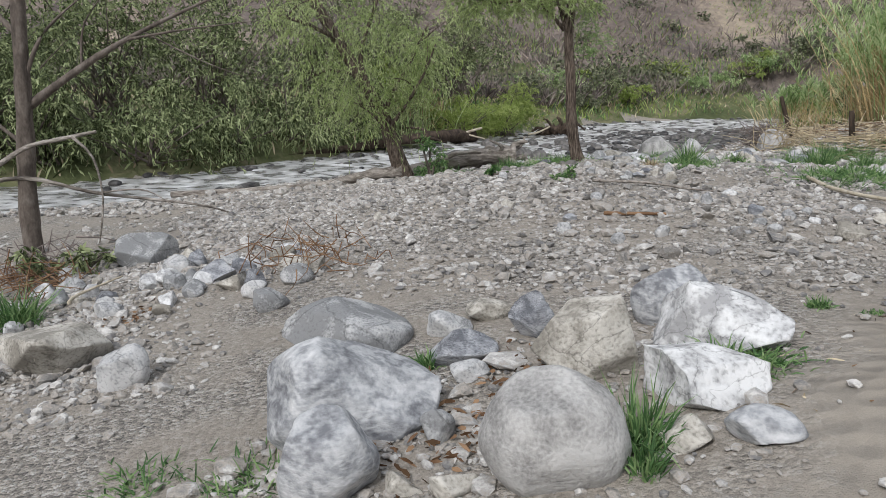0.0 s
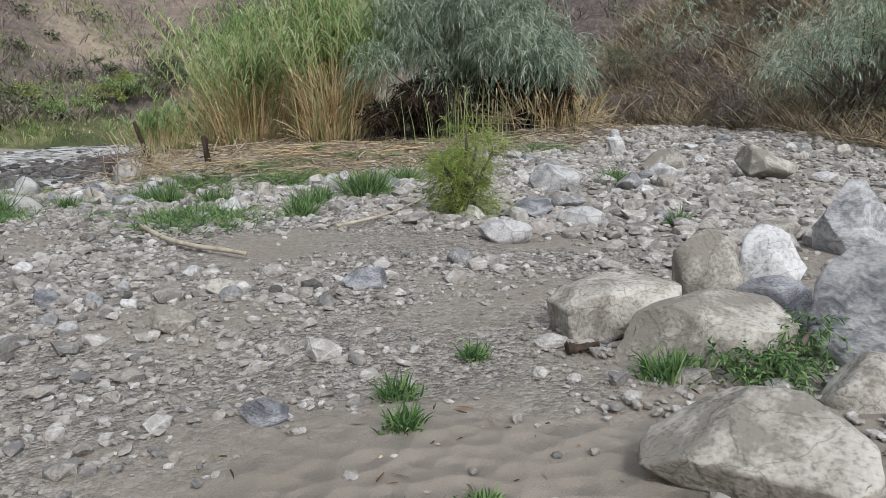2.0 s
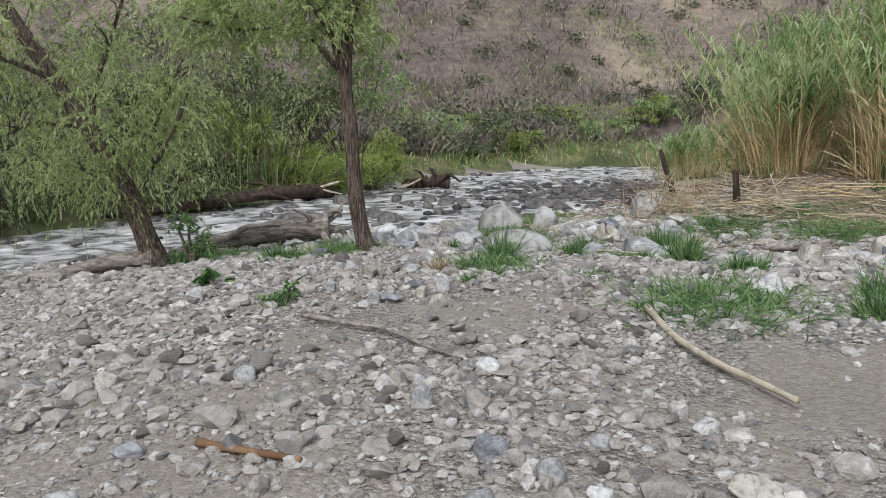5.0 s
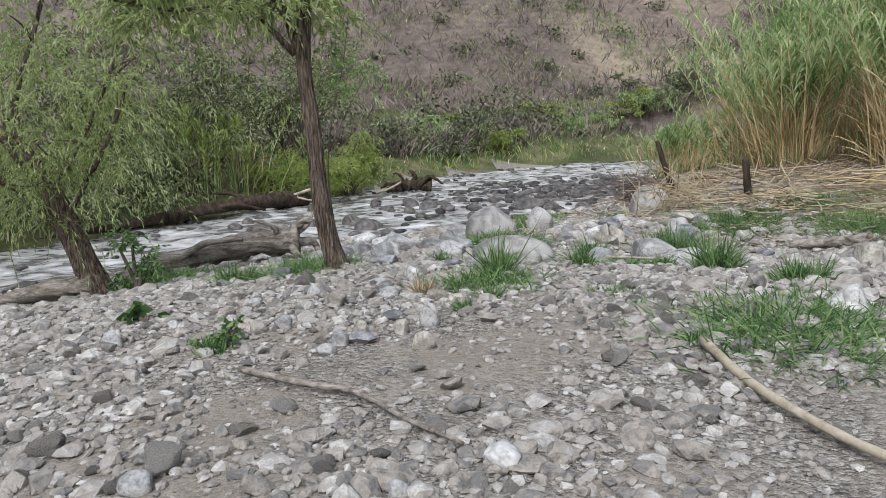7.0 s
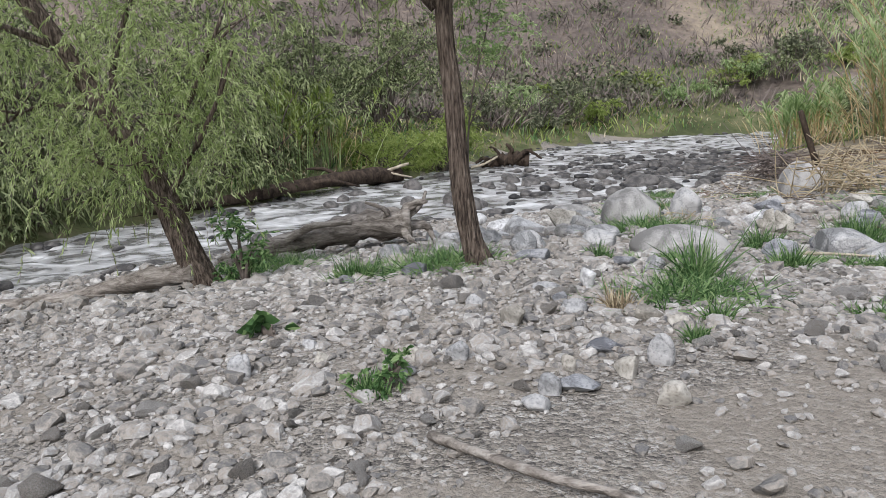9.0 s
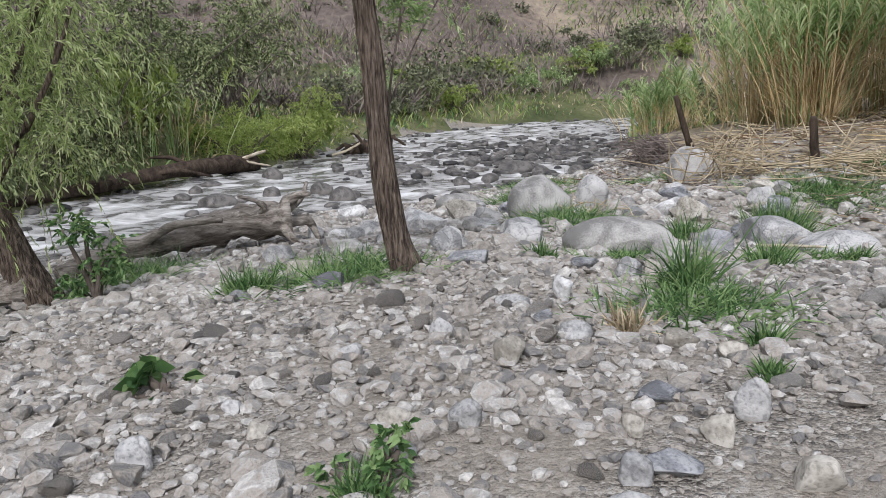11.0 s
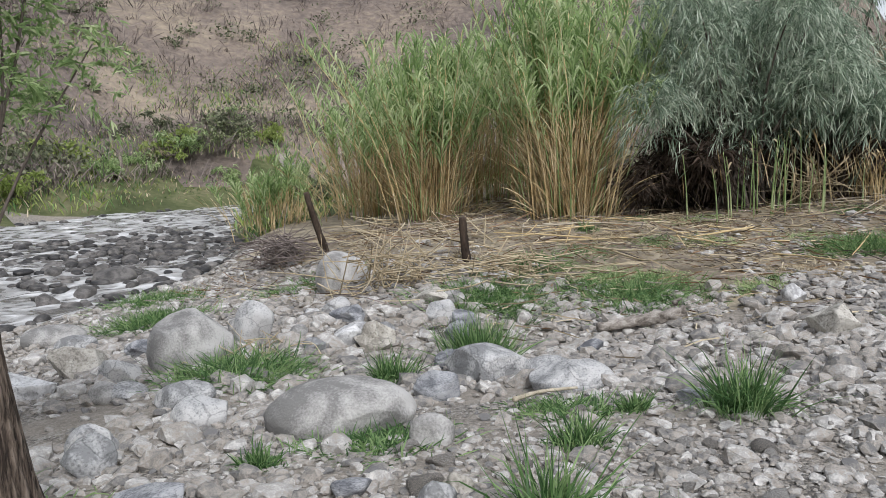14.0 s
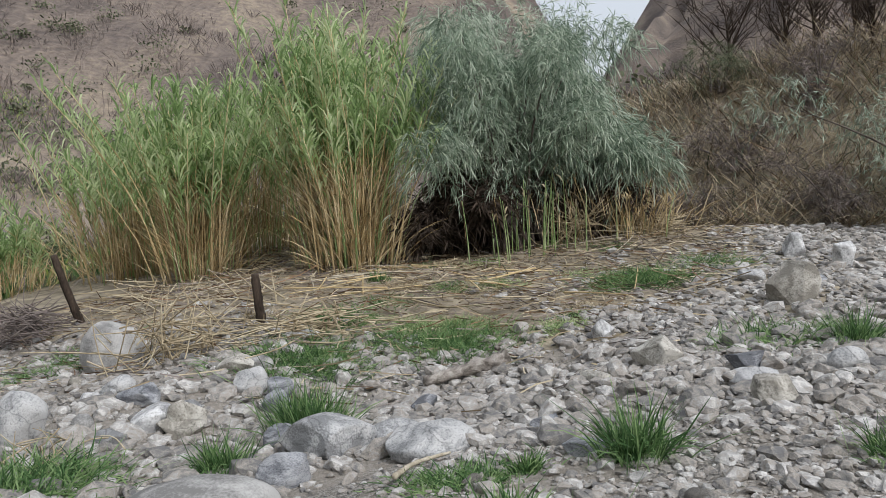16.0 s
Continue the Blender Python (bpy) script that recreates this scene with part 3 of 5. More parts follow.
boulder(4.81, 2.82, 0.39, 0.32, 0.19, -77, 'beige')
boulder(6.67, 6.51, 0.51, 0.41, 0.21, -47, 'grey')
boulder(7.70, 7.15, 0.59, 0.47, 0.21, -49, 'slate')
boulder(9.85, 8.45, 0.70, 0.56, 0.35, -51, 'grey')
boulder(8.55, 7.22, 0.40, 0.32, 0.15, -52, 'grey')
boulder(7.84, 6.52, 0.49, 0.39, 0.17, -53, 'grey')
boulder(13.30, 8.77, 0.77, 0.62, 0.40, -59, 'beige')
boulder(13.11, 6.97, 0.93, 0.75, 0.52, -66, 'beige')
boulder(5.56, 5.97, 0.22, 0.18, 0.11, -44, 'grey')
boulder(4.57, 5.88, 0.32, 0.26, 0.11, -35, 'slate')
boulder(15.16, 11.02, 0.41, 0.33, 0.40, -56, 'white')
boulder(3.26, 5.97, 0.25, 0.20, 0.13, -20, 'beige')
boulder(3.73, 2.84, 0.69, 0.55, 0.28, -66, 'beige')
boulder(2.97, 4.51, 0.21, 0.17, 0.09, -29, 'slate')
boulder(4.77, 17.04, 0.80, 0.64, 0.54, -25, 'round')
boulder(5.64, 17.37, 0.43, 0.35, 0.45, -29, 'grey')
boulder(8.45, 19.6, 0.80, 0.66, 0.60, -35, 'round')
boulder(4.50, 14.30, 1.02, 0.75, 0.34, -35, 'round')
boulder(5.69, 14.62, 0.39, 0.31, 0.23, -42, 'slate')
boulder(3.85, 15.03, 0.38, 0.31, 0.19, -25, 'grey')
boulder(3.23, 19.02, 0.56, 0.45, 0.23, -12, 'white')
boulder(2.91, 13.64, 0.32, 0.26, 0.11, -22, 'slate')
boulder(4.73, 20.10, 0.51, 0.41, 0.18, -18, 'grey')
boulder(3.38, 17.65, 0.71, 0.57, 0.29, -15, 'white')
boulder(2.94, 14.49, 0.29, 0.23, 0.22, -19, 'grey')
boulder(6.49, 14.81, 0.80, 0.64, 0.31, -49, 'grey')
boulder(6.47, 13.86, 0.69, 0.55, 0.24, -55, 'grey')
boulder(8.80, 12.66, 0.51, 0.41, 0.27, -73, 'beige')
boulder(8.31, 11.85, 0.32, 0.25, 0.17, -78, 'slate')
boulder(11.60, 11.62, 0.62, 0.48, 0.50, -83, 'beige')
boulder(16.22, 11.78, 0.38, 0.31, 0.42, -84, 'white')
boulder(10.08, 13.53, 0.27, 0.22, 0.23, -70, 'white')
boulder(7.15, 11.56, 0.31, 0.25, 0.19, -78, 'beige')
boulder(9.36, 17.12, 0.31, 0.25, 0.13, -49, 'white')
boulder(6.36, 16.31, 0.20, 0.16, 0.31, -39, 'beige')
boulder(7.30, 15.99, 0.28, 0.22, 0.25, -46, 'slate')
boulder(3.06, 8.08, 0.15, 0.12, 0.09, -11, 'white')
boulder(5.71, 9.84, 0.28, 0.22, 0.19, -35, 'white')
boulder(2.65, 7.92, 0.07, 0.06, 0.05, -2, 'grey')
boulder(2.06, 10.60, 0.13, 0.10, 0.10, -12, 'grey')
boulder(1.81, 10.68, 0.14, 0.11, 0.08, -7, 'beige')
boulder(2.58, 10.02, 0.19, 0.15, 0.07, -26, 'slate')
boulder(2.83, 10.17, 0.12, 0.10, 0.10, -29, 'beige')
boulder(3.04, 10.28, 0.13, 0.11, 0.16, -32, 'grey')
boulder(2.95, 9.82, 0.15, 0.12, 0.11, -36, 'beige')
boulder(2.42, 11.15, 0.15, 0.12, 0.12, -16, 'beige')
boulder(0.86, 10.83, 0.13, 0.10, 0.13, 10, 'grey')
boulder(2.83, 10.56, 0.19, 0.15, 0.07, -26, 'slate')
boulder(2.36, 9.87, 0.13, 0.10, 0.07, -23, 'grey')

boulder(2.88, 21.01, 0.52, 0.39, 0.24, -8, 'white')
boulder(4.07, 17.95, 0.59, 0.45, 0.32, -19, 'beige')
boulder(4.02, 15.60, 0.45, 0.34, 0.18, -25, 'grey')
boulder(3.08, 14.85, 0.30, 0.22, 0.21, -20, 'grey')
boulder(1.17, 13.78, 0.18, 0.14, 0.08, 0, 'grey')
boulder(1.83, 13.60, 0.26, 0.19, 0.13, -9, 'slate')
boulder(1.52, 16.46, 0.37, 0.27, 0.17, -3, 'grey')
boulder(4.49, 13.40, 0.27, 0.20, 0.19, -41, 'round')
boulder(3.70, 12.53, 0.18, 0.14, 0.15, -40, 'grey')
boulder(3.93, 12.62, 0.14, 0.11, 0.10, -42, 'beige')
boulder(3.71, 12.28, 0.18, 0.13, 0.13, -43, 'beige')
boulder(3.11, 12.21, 0.13, 0.10, 0.16, -36, 'white')
boulder(2.81, 12.26, 0.23, 0.17, 0.06, -31, 'grey')
boulder(6.57, 16.36, 0.27, 0.21, 0.26, -38, 'beige')
boulder(7.56, 16.14, 0.27, 0.21, 0.27, -44, 'slate')
boulder(6.89, 14.41, 0.51, 0.38, 0.18, -49, 'grey')
boulder(3.59, 12.99, 0.20, 0.15, 0.09, -35, 'slate')
boulder(4.76, 21.02, 0.80, 0.60, 0.25, -17, 'round')
boulder(7.62, 16.57, 0.36, 0.27, 0.24, -48, 'grey')
boulder(8.46, 13.14, 0.38, 0.28, 0.11, -74, 'beige')
boulder(7.87, 11.73, 0.42, 0.32, 0.13, -85, 'grey')
boulder(7.23, 13.24, 0.25, 0.19, 0.09, -70, 'slate')
boulder(6.14, 12.56, 0.36, 0.27, 0.08, -73, 'slate')
boulder(13.37, 12.23, 0.39, 0.29, 0.17, -85, 'grey')
boulder(7.99, 14.75, 0.28, 0.21, 0.16, -61, 'slate')
boulder(7.97, 11.10, 0.29, 0.22, 0.19, -91, 'grey')
boulder(2.78, 6.60, 0.12, 0.09, 0.06, -13, 'grey')
boulder(2.89, 6.95, 0.16, 0.12, 0.10, -13, 'slate')
boulder(3.24, 6.55, 0.11, 0.08, 0.06, -20, 'white')
boulder(2.81, 6.37, 0.13, 0.10, 0.07, -14, 'grey')
boulder(2.56, 6.41, 0.15, 0.11, 0.06, -10, 'grey')
boulder(3.92, 7.12, 0.13, 0.10, 0.07, -26, 'white')
boulder(3.38, 7.00, 0.12, 0.09, 0.06, -20, 'grey')
boulder(3.09, 6.73, 0.13, 0.10, 0.09, -17, 'grey')
boulder(3.87, 6.51, 0.26, 0.19, 0.10, -30, 'beige')
boulder(3.78, 6.27, 0.16, 0.12, 0.08, -31, 'grey')
boulder(1.25, 7.42, 0.15, 0.11, 0.07, 10, 'slate')
boulder(1.49, 6.36, 0.13, 0.09, 0.10, 9, 'grey')
boulder(1.12, 6.95, 0.15, 0.11, 0.10, 13, 'grey')
boulder(1.89, 6.46, 0.14, 0.11, 0.10, 2, 'grey')
boulder(0.75, 8.71, 0.15, 0.11, 0.10, 13, 'beige')
boulder(2.64, 7.58, 0.12, 0.09, 0.11, -8, 'grey')
boulder(1.67, 8.24, 0.13, 0.10, 0.08, 3, 'grey')
boulder(1.75, 11.62, 0.13, 0.09, 0.08, -5, 'grey')
boulder(1.20, 11.19, 0.09, 0.07, 0.06, 3, 'white')
boulder(2.59, 10.31, 0.08, 0.06, 0.08, -27, 'beige')
boulder(2.45, 10.02, 0.11, 0.08, 0.09, -28, 'grey')
boulder(1.79, 10.44, 0.11, 0.08, 0.06, -9, 'grey')
boulder(3.21, 11.04, 0.16, 0.12, 0.09, -31, 'beige')
boulder(3.30, 10.79, 0.13, 0.10, 0.08, -34, 'beige')
boulder(1.31, 10.92, 0.10, 0.08, 0.06, 1, 'beige')
boulder(2.84, 11.39, 0.17, 0.13, 0.08, -23, 'grey')
boulder(2.82, 11.79, 0.11, 0.08, 0.07, -20, 'slate')
boulder(2.24, 11.70, 0.14, 0.11, 0.10, -13, 'grey')


def rubble():
    """Stones heaped round the foot of the bare tree."""
    rng = np.random.default_rng(91)
    for k in range(46):
        x, y = rng.normal(-2.9, 1.0), rng.normal(7.2, 0.8)
        s = rng.uniform(0.14, 0.34)
        boulder(x, y, s, s * rng.uniform(0.6, 0.9), s * rng.uniform(0.4, 0.65), rng.uniform(0, 180), ("grey", "slate", "beige", "grey", "white")[k % 5])


rubble()


def cobbles():
    """Larger flat stones spread over the side bar and along the shore."""
    rng = np.random.default_rng(93)
    styles = ("grey", "beige", "slate", "grey", "white", "round")
    for k in range(34):
        x, y = rng.uniform(7.6, 17.5), rng.uniform(4.0, 11.5)
        s = rng.uniform(0.26, 0.55)
        boulder(x, y, s, s * rng.uniform(0.6, 0.9), s * rng.uniform(0.3, 0.5), rng.uniform(0, 180), styles[k % 6])
    for k in range(34):
        x = rng.uniform(1.6, 8.6)
        y = rng.uniform(14.3, 18.6) + 0.2 * (x - 2)
        s = rng.uniform(0.2, 0.42)
        boulder(x, y, s, s * rng.uniform(0.6, 0.9), s * rng.uniform(0.38, 0.6), rng.uniform(0, 180), styles[(k * 5) % 6])


cobbles()


# ---- rocks standing in the river ----
def river_rock(x, y, width, height):
    rng = np.random.default_rng(int(abs(x * 31 + y * 17) * 10))
    v, f = rock_shape(3, rng, 7, 0.07)
    ob = new("river_rock", mesh_np("river_rock", v * np.array([width / 2, width * 0.36, height * 0.8]), f, M["wet_rock"]))
    ob.matrix_world = pose(x, y, WATER_Z + height * 0.15, 0, 0, rng.uniform(-30, 30))
    return tagged(ob, "dark wet rock standing in the rapids", "river rock", "rocks in the river")


for x, y, w, h in ((2.7, 25.2, 0.52, 0.3), (0.5, 24.4, 0.83, 0.29), (1.6, 25.4, 0.42, 0.21), (3.2, 24.2, 0.53, 0.18), (1.7, 28.4, 0.58, 0.33), (4.6, 28.9, 0.46, 0.26),
                   (5.1, 28.7, 0.43, 0.2), (4.4, 27.5, 0.32, 0.16), (3.5, 29.3, 0.38, 0.16), (-0.1, 26.6, 0.33, 0.2), (0.2, 27.8, 0.54, 0.16), (7.1, 28.5, 0.44, 0.2),
                   (8.0, 28.1, 0.47, 0.23), (8.3, 26.3, 0.48, 0.19), (9.1, 25.9, 0.46, 0.19), (6.7, 25.4, 0.5, 0.2), (9.5, 31.2, 0.48, 0.21), (10.1, 29.9, 0.46, 0.2),
                   (10.8, 28.4, 0.47, 0.22), (5.0, 21.8, 0.57, 0.21), (3.0, 23.8, 0.57, 0.35), (3.5, 23.0, 0.49, 0.16), (5.0, 28.0, 0.57, 0.23), (5.5, 27.5, 0.49, 0.16),
                   (3.8, 28.0, 0.4, 0.17), (7.8, 26.9, 0.98, 0.29), (5.9, 25.1, 0.44, 0.21), (-1.1, 21.0, 0.43, 0.25), (-0.3, 25.6, 0.39, 0.18)):
    river_rock(x, y, w, h)


def riffle_rocks():
    rng = np.random.default_rng(77)
    vs, fs, at = [], [], 0
    shapes = [rock_shape(2, rng, 6, 0.05) for _ in range(10)]
    n = 0
    while n < 760:
        x, y = rng.uniform(-9, 19), rng.uniform(17, 45)
        d, _ = river_distance(np.array(x), np.array(y))
        shoal = math.exp(-((x - 10.8) / 4.0) ** 2 - ((y - 29.5) / 4.5) ** 2)
        if d > 0.5 or rng.random() > 0.02 + 1.3 * shoal + (0.2 if d > -0.8 else 0):
            continue
        v, f = shapes[rng.integers(10)]
        s = rng.uniform(0.1, 0.34)
        a = rng.uniform(0, 6.3)
        r = np.array([[math.cos(a), -math.sin(a), 0], [math.sin(a), math.cos(a), 0], [0, 0, 1]])
        vs.append((v * np.array([s, s * 0.7, s * rng.uniform(0.35, 0.6)]) / 1.4) @ r.T + np.array([x, y, WATER_Z + s * 0.02]))
        fs.append(f + at)
        at += len(v)
        n += 1
    ob = new("riffle_rocks", mesh_np("riffle_rocks", np.concatenate(vs), np.concatenate(fs), M["wet_rock"]))
    tagged(ob, "scattered dark wet rocks breaking the shallow rapids", "river rocks", kind="stuff")


riffle_rocks()


# ---- willows ----
def limb(points, r0, r1, n=14):
    p = spline(points, n)
    return p, np.linspace(r0, r1, n) * (1 + 0.06 * np.sin(np.arange(n) * 1.9))


def leafy_twigs(tips, rng, per_twig, twig, leaf, width, spread, sag):
    """Hanging twigs from the given points, and the leaves along them."""
    n = len(tips)
    way = rng.normal(size=(n, 3)) * np.array([1, 1, 0.5]) * spread + np.array([0, 0, 0.15])
    way /= np.linalg.norm(way, axis=1, keepdims=True)
    length = twig * rng.uniform(0.5, 1.3, n)
    s = rng.uniform(0.05, 1, (n, per_twig))
    pos = tips[:, None] + way[:, None] * (length[:, None] * s)[..., None] + np.array([0, 0, -1.0]) * (sag * length[:, None] * s * s)[..., None]
    along = way[:, None] + np.array([0, 0, -2.0]) * (sag * s)[..., None] + rng.normal(size=(n, per_twig, 3)) * 0.55
    pos, along = pos.reshape(-1, 3), along.reshape(-1, 3)
    v, f = ribbons(pos, along, leaf * rng.uniform(0.6, 1.25, len(pos)), width, 0.25, rng, 2)
    tv, tf = ribbons(tips, way, length, 0.006, sag, rng, 4, False)
    return v, f, tv, tf


def limb_points(lines, rng, count, jitter):
    """Random points near the outer parts of limbs."""
    pts = []
    for _ in range(count):
        p, r = lines[rng.integers(len(lines))]
        k = rng.uniform(0.3, 1) * (len(p) - 1)
        i = min(int(k), len(p) - 2)
        pts.append(p[i] + (p[i + 1] - p[i]) * (k - i))
    return np.array(pts) + rng.normal(size=(count, 3)) * jitter


def willow(x, y, z, trunk, branches, seed, label, leaves, jitter, material_leaf="willow", bark="bark", twig=0.55, leaf=0.07, extra=None, trunk_r=(0.13, 0.07), sag=0.9):
    rng = np.random.default_rng(seed)
    tree = thing("willow_tree", x, y, z, label, "tree", "trees by the river")
    rings, sides = 120, 56
    p, r = spline(trunk, rings), np.linspace(*trunk_r, rings)
    r = r * (1 + 0.5 * np.exp(-np.arange(rings) / 8)) * (1 + 0.03 * np.sin(np.arange(rings) * 0.23))
    v, f, caps = tube(p, r, sides)
    ang, along = np.meshgrid(np.arange(sides) * 2 * math.pi / sides, np.linspace(0, 1, rings))
    ridge = np.sin(ang * 13 + 0.9 * np.sin(along * 17) + 0.8 * np.sin(along * 61 + ang * 2)) + 0.7 * np.sin(ang * 21 - 1.1 * np.sin(along * 43 + ang))
    ridge = np.tanh(ridge * 1.8) * 0.075 + rng.normal(size=ridge.shape) * 0.008
    core = np.repeat(p, sides, 0)
    v[:rings * sides] = core + (v[:rings * sides] - core) * (1 + ridge.reshape(-1, 1))
    f = [f, caps]
    part("trunk", mesh_np("trunk", v, f, M[bark]), tree, "furrowed brown trunk")
    lines = []
    for b in branches:
        main = limb(b[0], b[1], b[1] * 0.3, 12)
        lines.append(main)
        v, f = tubes([main], 8, 0.04, rng)
        part("branch", mesh_np("branch", v, f, M[bark]), tree)
        for _ in range(3):
            k = rng.integers(4, 11)
            start = main[0][k]
            end = start + rng.normal(size=3) * np.array([0.35, 0.35, 0.2]) + np.array([0, 0, 0.25])
            lines.append(limb([start, (start + end) / 2 + rng.normal(size=3) * 0.06, end], b[1] * 0.4, 0.006, 6))
            v, f = tubes([lines[-1]], 5)
            part("branch", mesh_np("branch", v, f, M[bark]), tree)
    tips = limb_points(lines, rng, leaves // 12, jitter)
    if extra is not None:
        tips = np.concatenate([tips, extra(rng)])
    v, f, tv, tf = leafy_twigs(tips, rng, 26, twig, leaf, 0.0145, 0.8, sag)
    crown = part("crown", mesh_np("crown", v, f, M[material_leaf], False), tree, "drooping fresh green narrow leaves", "stuff")
    part("twig_spray", mesh_np("twig_spray", tv, tf, M["grey_bark"], False), crown, kind="stuff")
    return tree


def blob(centre, radii, n):
    def f(rng):
        d = rng.normal(size=(n, 3))
        d /= np.linalg.norm(d, axis=1, keepdims=True)
        return np.array(centre) + d * np.array(radii) * rng.uniform(0.35, 1, (n, 1)) ** 0.6
    return f


def blobs(*parts):
    def f(rng):
        return np.concatenate([blob(*p)(rng) for p in parts])
    return f


willow(-0.75, 15.9, gz(-0.75, 15.9) - 0.05, [(0, 0, 0), (-0.22, 0, 0.7), (-0.5, 0, 1.5), (-1.2, 0.05, 2.7), (-1.9, 0.1, 3.9), (-2.3, 0.2, 4.8)],
       [([(-0.3, 0, 0.95), (-0.35, 0.05, 1.6), (0.1, 0.1, 2.4), (0.5, 0.1, 3.2)], 0.06),
        ([(-0.35, 0, 1.1), (0.1, -0.2, 1.7), (0.45, -0.2, 2.3), (0.65, -0.2, 2.8)], 0.045),
        ([(-0.7, 0, 1.9), (-0.9, 0.3, 2.6), (-0.6, 0.4, 3.5), (-0.3, 0.5, 4.4)], 0.06),
        ([(-1.3, 0.05, 2.9), (-1.9, -0.3, 3.2), (-2.6, -0.4, 3.4)], 0.05),
        ([(-0.9, 0, 2.2), (-1.5, -0.2, 2.3), (-1.9, -0.4, 2.1)], 0.035),
        ([(-0.25, 0, 0.8), (-0.6, -0.3, 1.4), (-1.0, -0.5, 1.7)], 0.03)],
       11, "leaning willow with furrowed bark and pale green hanging leaves", 4200, 0.25, trunk_r=(0.17, 0.07),
       extra=blobs(((-0.35, 0, 2.5), (1.05, 0.9, 1.0), 210), ((-1.3, 0, 1.9), (0.7, 0.7, 0.8), 110), ((0.3, 0, 2.2), (0.5, 0.6, 0.9), 100), ((-1.6, 0.2, 3.6), (1.4, 0.9, 0.9), 190)))
willow(2.44, 13.60, gz(2.44, 13.60) - 0.04, [(0, 0, 0), (-0.09, 0, 0.3), (-0.16, 0.02, 0.8), (-0.19, 0.04, 1.5), (-0.24, 0.05, 2.2), (-0.18, 0.1, 2.9), (-0.05, 0.1, 3.8)],
       [([(-0.32, 0.05, 2.3), (-0.8, 0, 2.75), (-1.5, -0.1, 2.75), (-2.2, -0.1, 2.9)], 0.035),
        ([(-0.3, 0.05, 2.35), (-0.5, 0.2, 3.0), (-0.9, 0.3, 3.6), (-1.1, 0.3, 4.2)], 0.04),
        ([(-0.25, 0.1, 2.7), (0.0, 0.15, 3.2), (0.2, 0.2, 3.6)], 0.03),
        ([(-0.3, 0.08, 2.5), (-0.7, -0.3, 3.1), (-1.3, -0.4, 3.4)], 0.03)],
       12, "slender willow with dark furrowed trunk and drooping crown", 3000, 0.2, trunk_r=(0.10, 0.06), twig=0.45, sag=0.5,
       extra=blobs(((-1.2, 0, 3.0), (1.1, 0.7, 0.5), 330), ((-0.3, 0.2, 3.3), (0.5, 0.5, 0.6), 170), ((-1.9, 0, 2.9), (0.5, 0.4, 0.35), 120), ((0.05, 0.15, 2.75), (0.22, 0.2, 0.25), 30)))


def side_shoot():
    rng = np.random.default_rng(31)
    tree = thing("willow_sapling", 2.54, 13.90, gz(2.54, 13.90) - 0.03, "thin willow sapling with a few bright leaves", "sapling", "trees by the river")
    lines = [limb([(0, 0, 0), (-0.12, 0, 0.4), (-0.17, 0, 1.0), (-0.10, 0, 1.6), (0.06, 0, 2.2), (0.16, 0, 2.8)], 0.016, 0.004, 14), limb([(-0.14, 0, 1.3), (0.06, 0.02, 1.7), (0.36, 0, 2.2)], 0.009, 0.003, 8),
             limb([(-0.1, 0, 1.6), (-0.02, 0, 2.0), (0.0, 0.02, 2.6)], 0.008, 0.003, 8)]
    v, f = tubes(lines, 6)
    part("stem", mesh_np("stem", v, f, M["grey_bark"]), tree)
    tips = limb_points(lines, rng, 240, 0.10)
    tips = tips[tips[:, 2] > 1.85]
    v, f, _, _ = leafy_twigs(tips, rng, 14, 0.14, 0.05, 0.012, 0.8, 0.15)
    part("leaves", mesh_np("leaves", v, f, M["reed_leaf"], False), tree)


side_shoot()


def grey_tree():
    """The bare tree at the edge of the bar, with one leafless limb and bleached dead branches at its foot."""
    rng = np.random.default_rng(41)
    x, y = -5.05, 9.3
    z = gz(x, y)
    tree = thing("bare_tree", x, y, z - 0.05, "slim grey-barked tree with leafless branches", "tree", "trees by the river")
    v, f = tubes([limb([(0, 0, 0), (-0.02, 0, 0.8), (0.06, 0, 1.8), (0.12, 0, 2.7), (0.16, 0.1, 4.2), (0.1, 0.2, 5.4)], 0.125, 0.06, 22)], 14, 0.03, rng)
    part("trunk", mesh_np("trunk", v, f, M["grey_bark"]), tree)
    for pts, r in (([(0.1, 0, 2.05), (0.6, 0.2, 2.45), (1.2, 0.4, 2.85), (2.0, 0.6, 3.25), (2.8, 0.8, 3.6)], 0.06), ([(0.1, 0, 2.3), (0.4, 0, 2.9), (0.9, 0.2, 3.4)], 0.035),
                   ([(0.1, 0, 2.9), (-0.4, 0.1, 3.4), (-0.9, 0.1, 3.8)], 0.04), ([(1.2, 0.4, 2.85), (1.9, 0.3, 2.95), (2.9, 0.2, 3.05)], 0.02),
                   ([(1.4, 0.45, 2.95), (2.1, 0.4, 2.6), (2.6, 0.5, 2.4)], 0.012), ([(0.05, 0, 1.6), (-0.5, -0.1, 2.2), (-0.7, 0, 2.9)], 0.03), ([(0.7, 0.25, 2.5), (0.8, 0.2, 3.0), (1.1, 0.2, 3.4)], 0.018)):
        v, f = tubes([limb(pts, r, 0.005, 12)], 7, 0.04, rng)
        part("branch", mesh_np("branch", v, f, M["grey_bark"]), tree, "bare grey branch")


grey_tree()


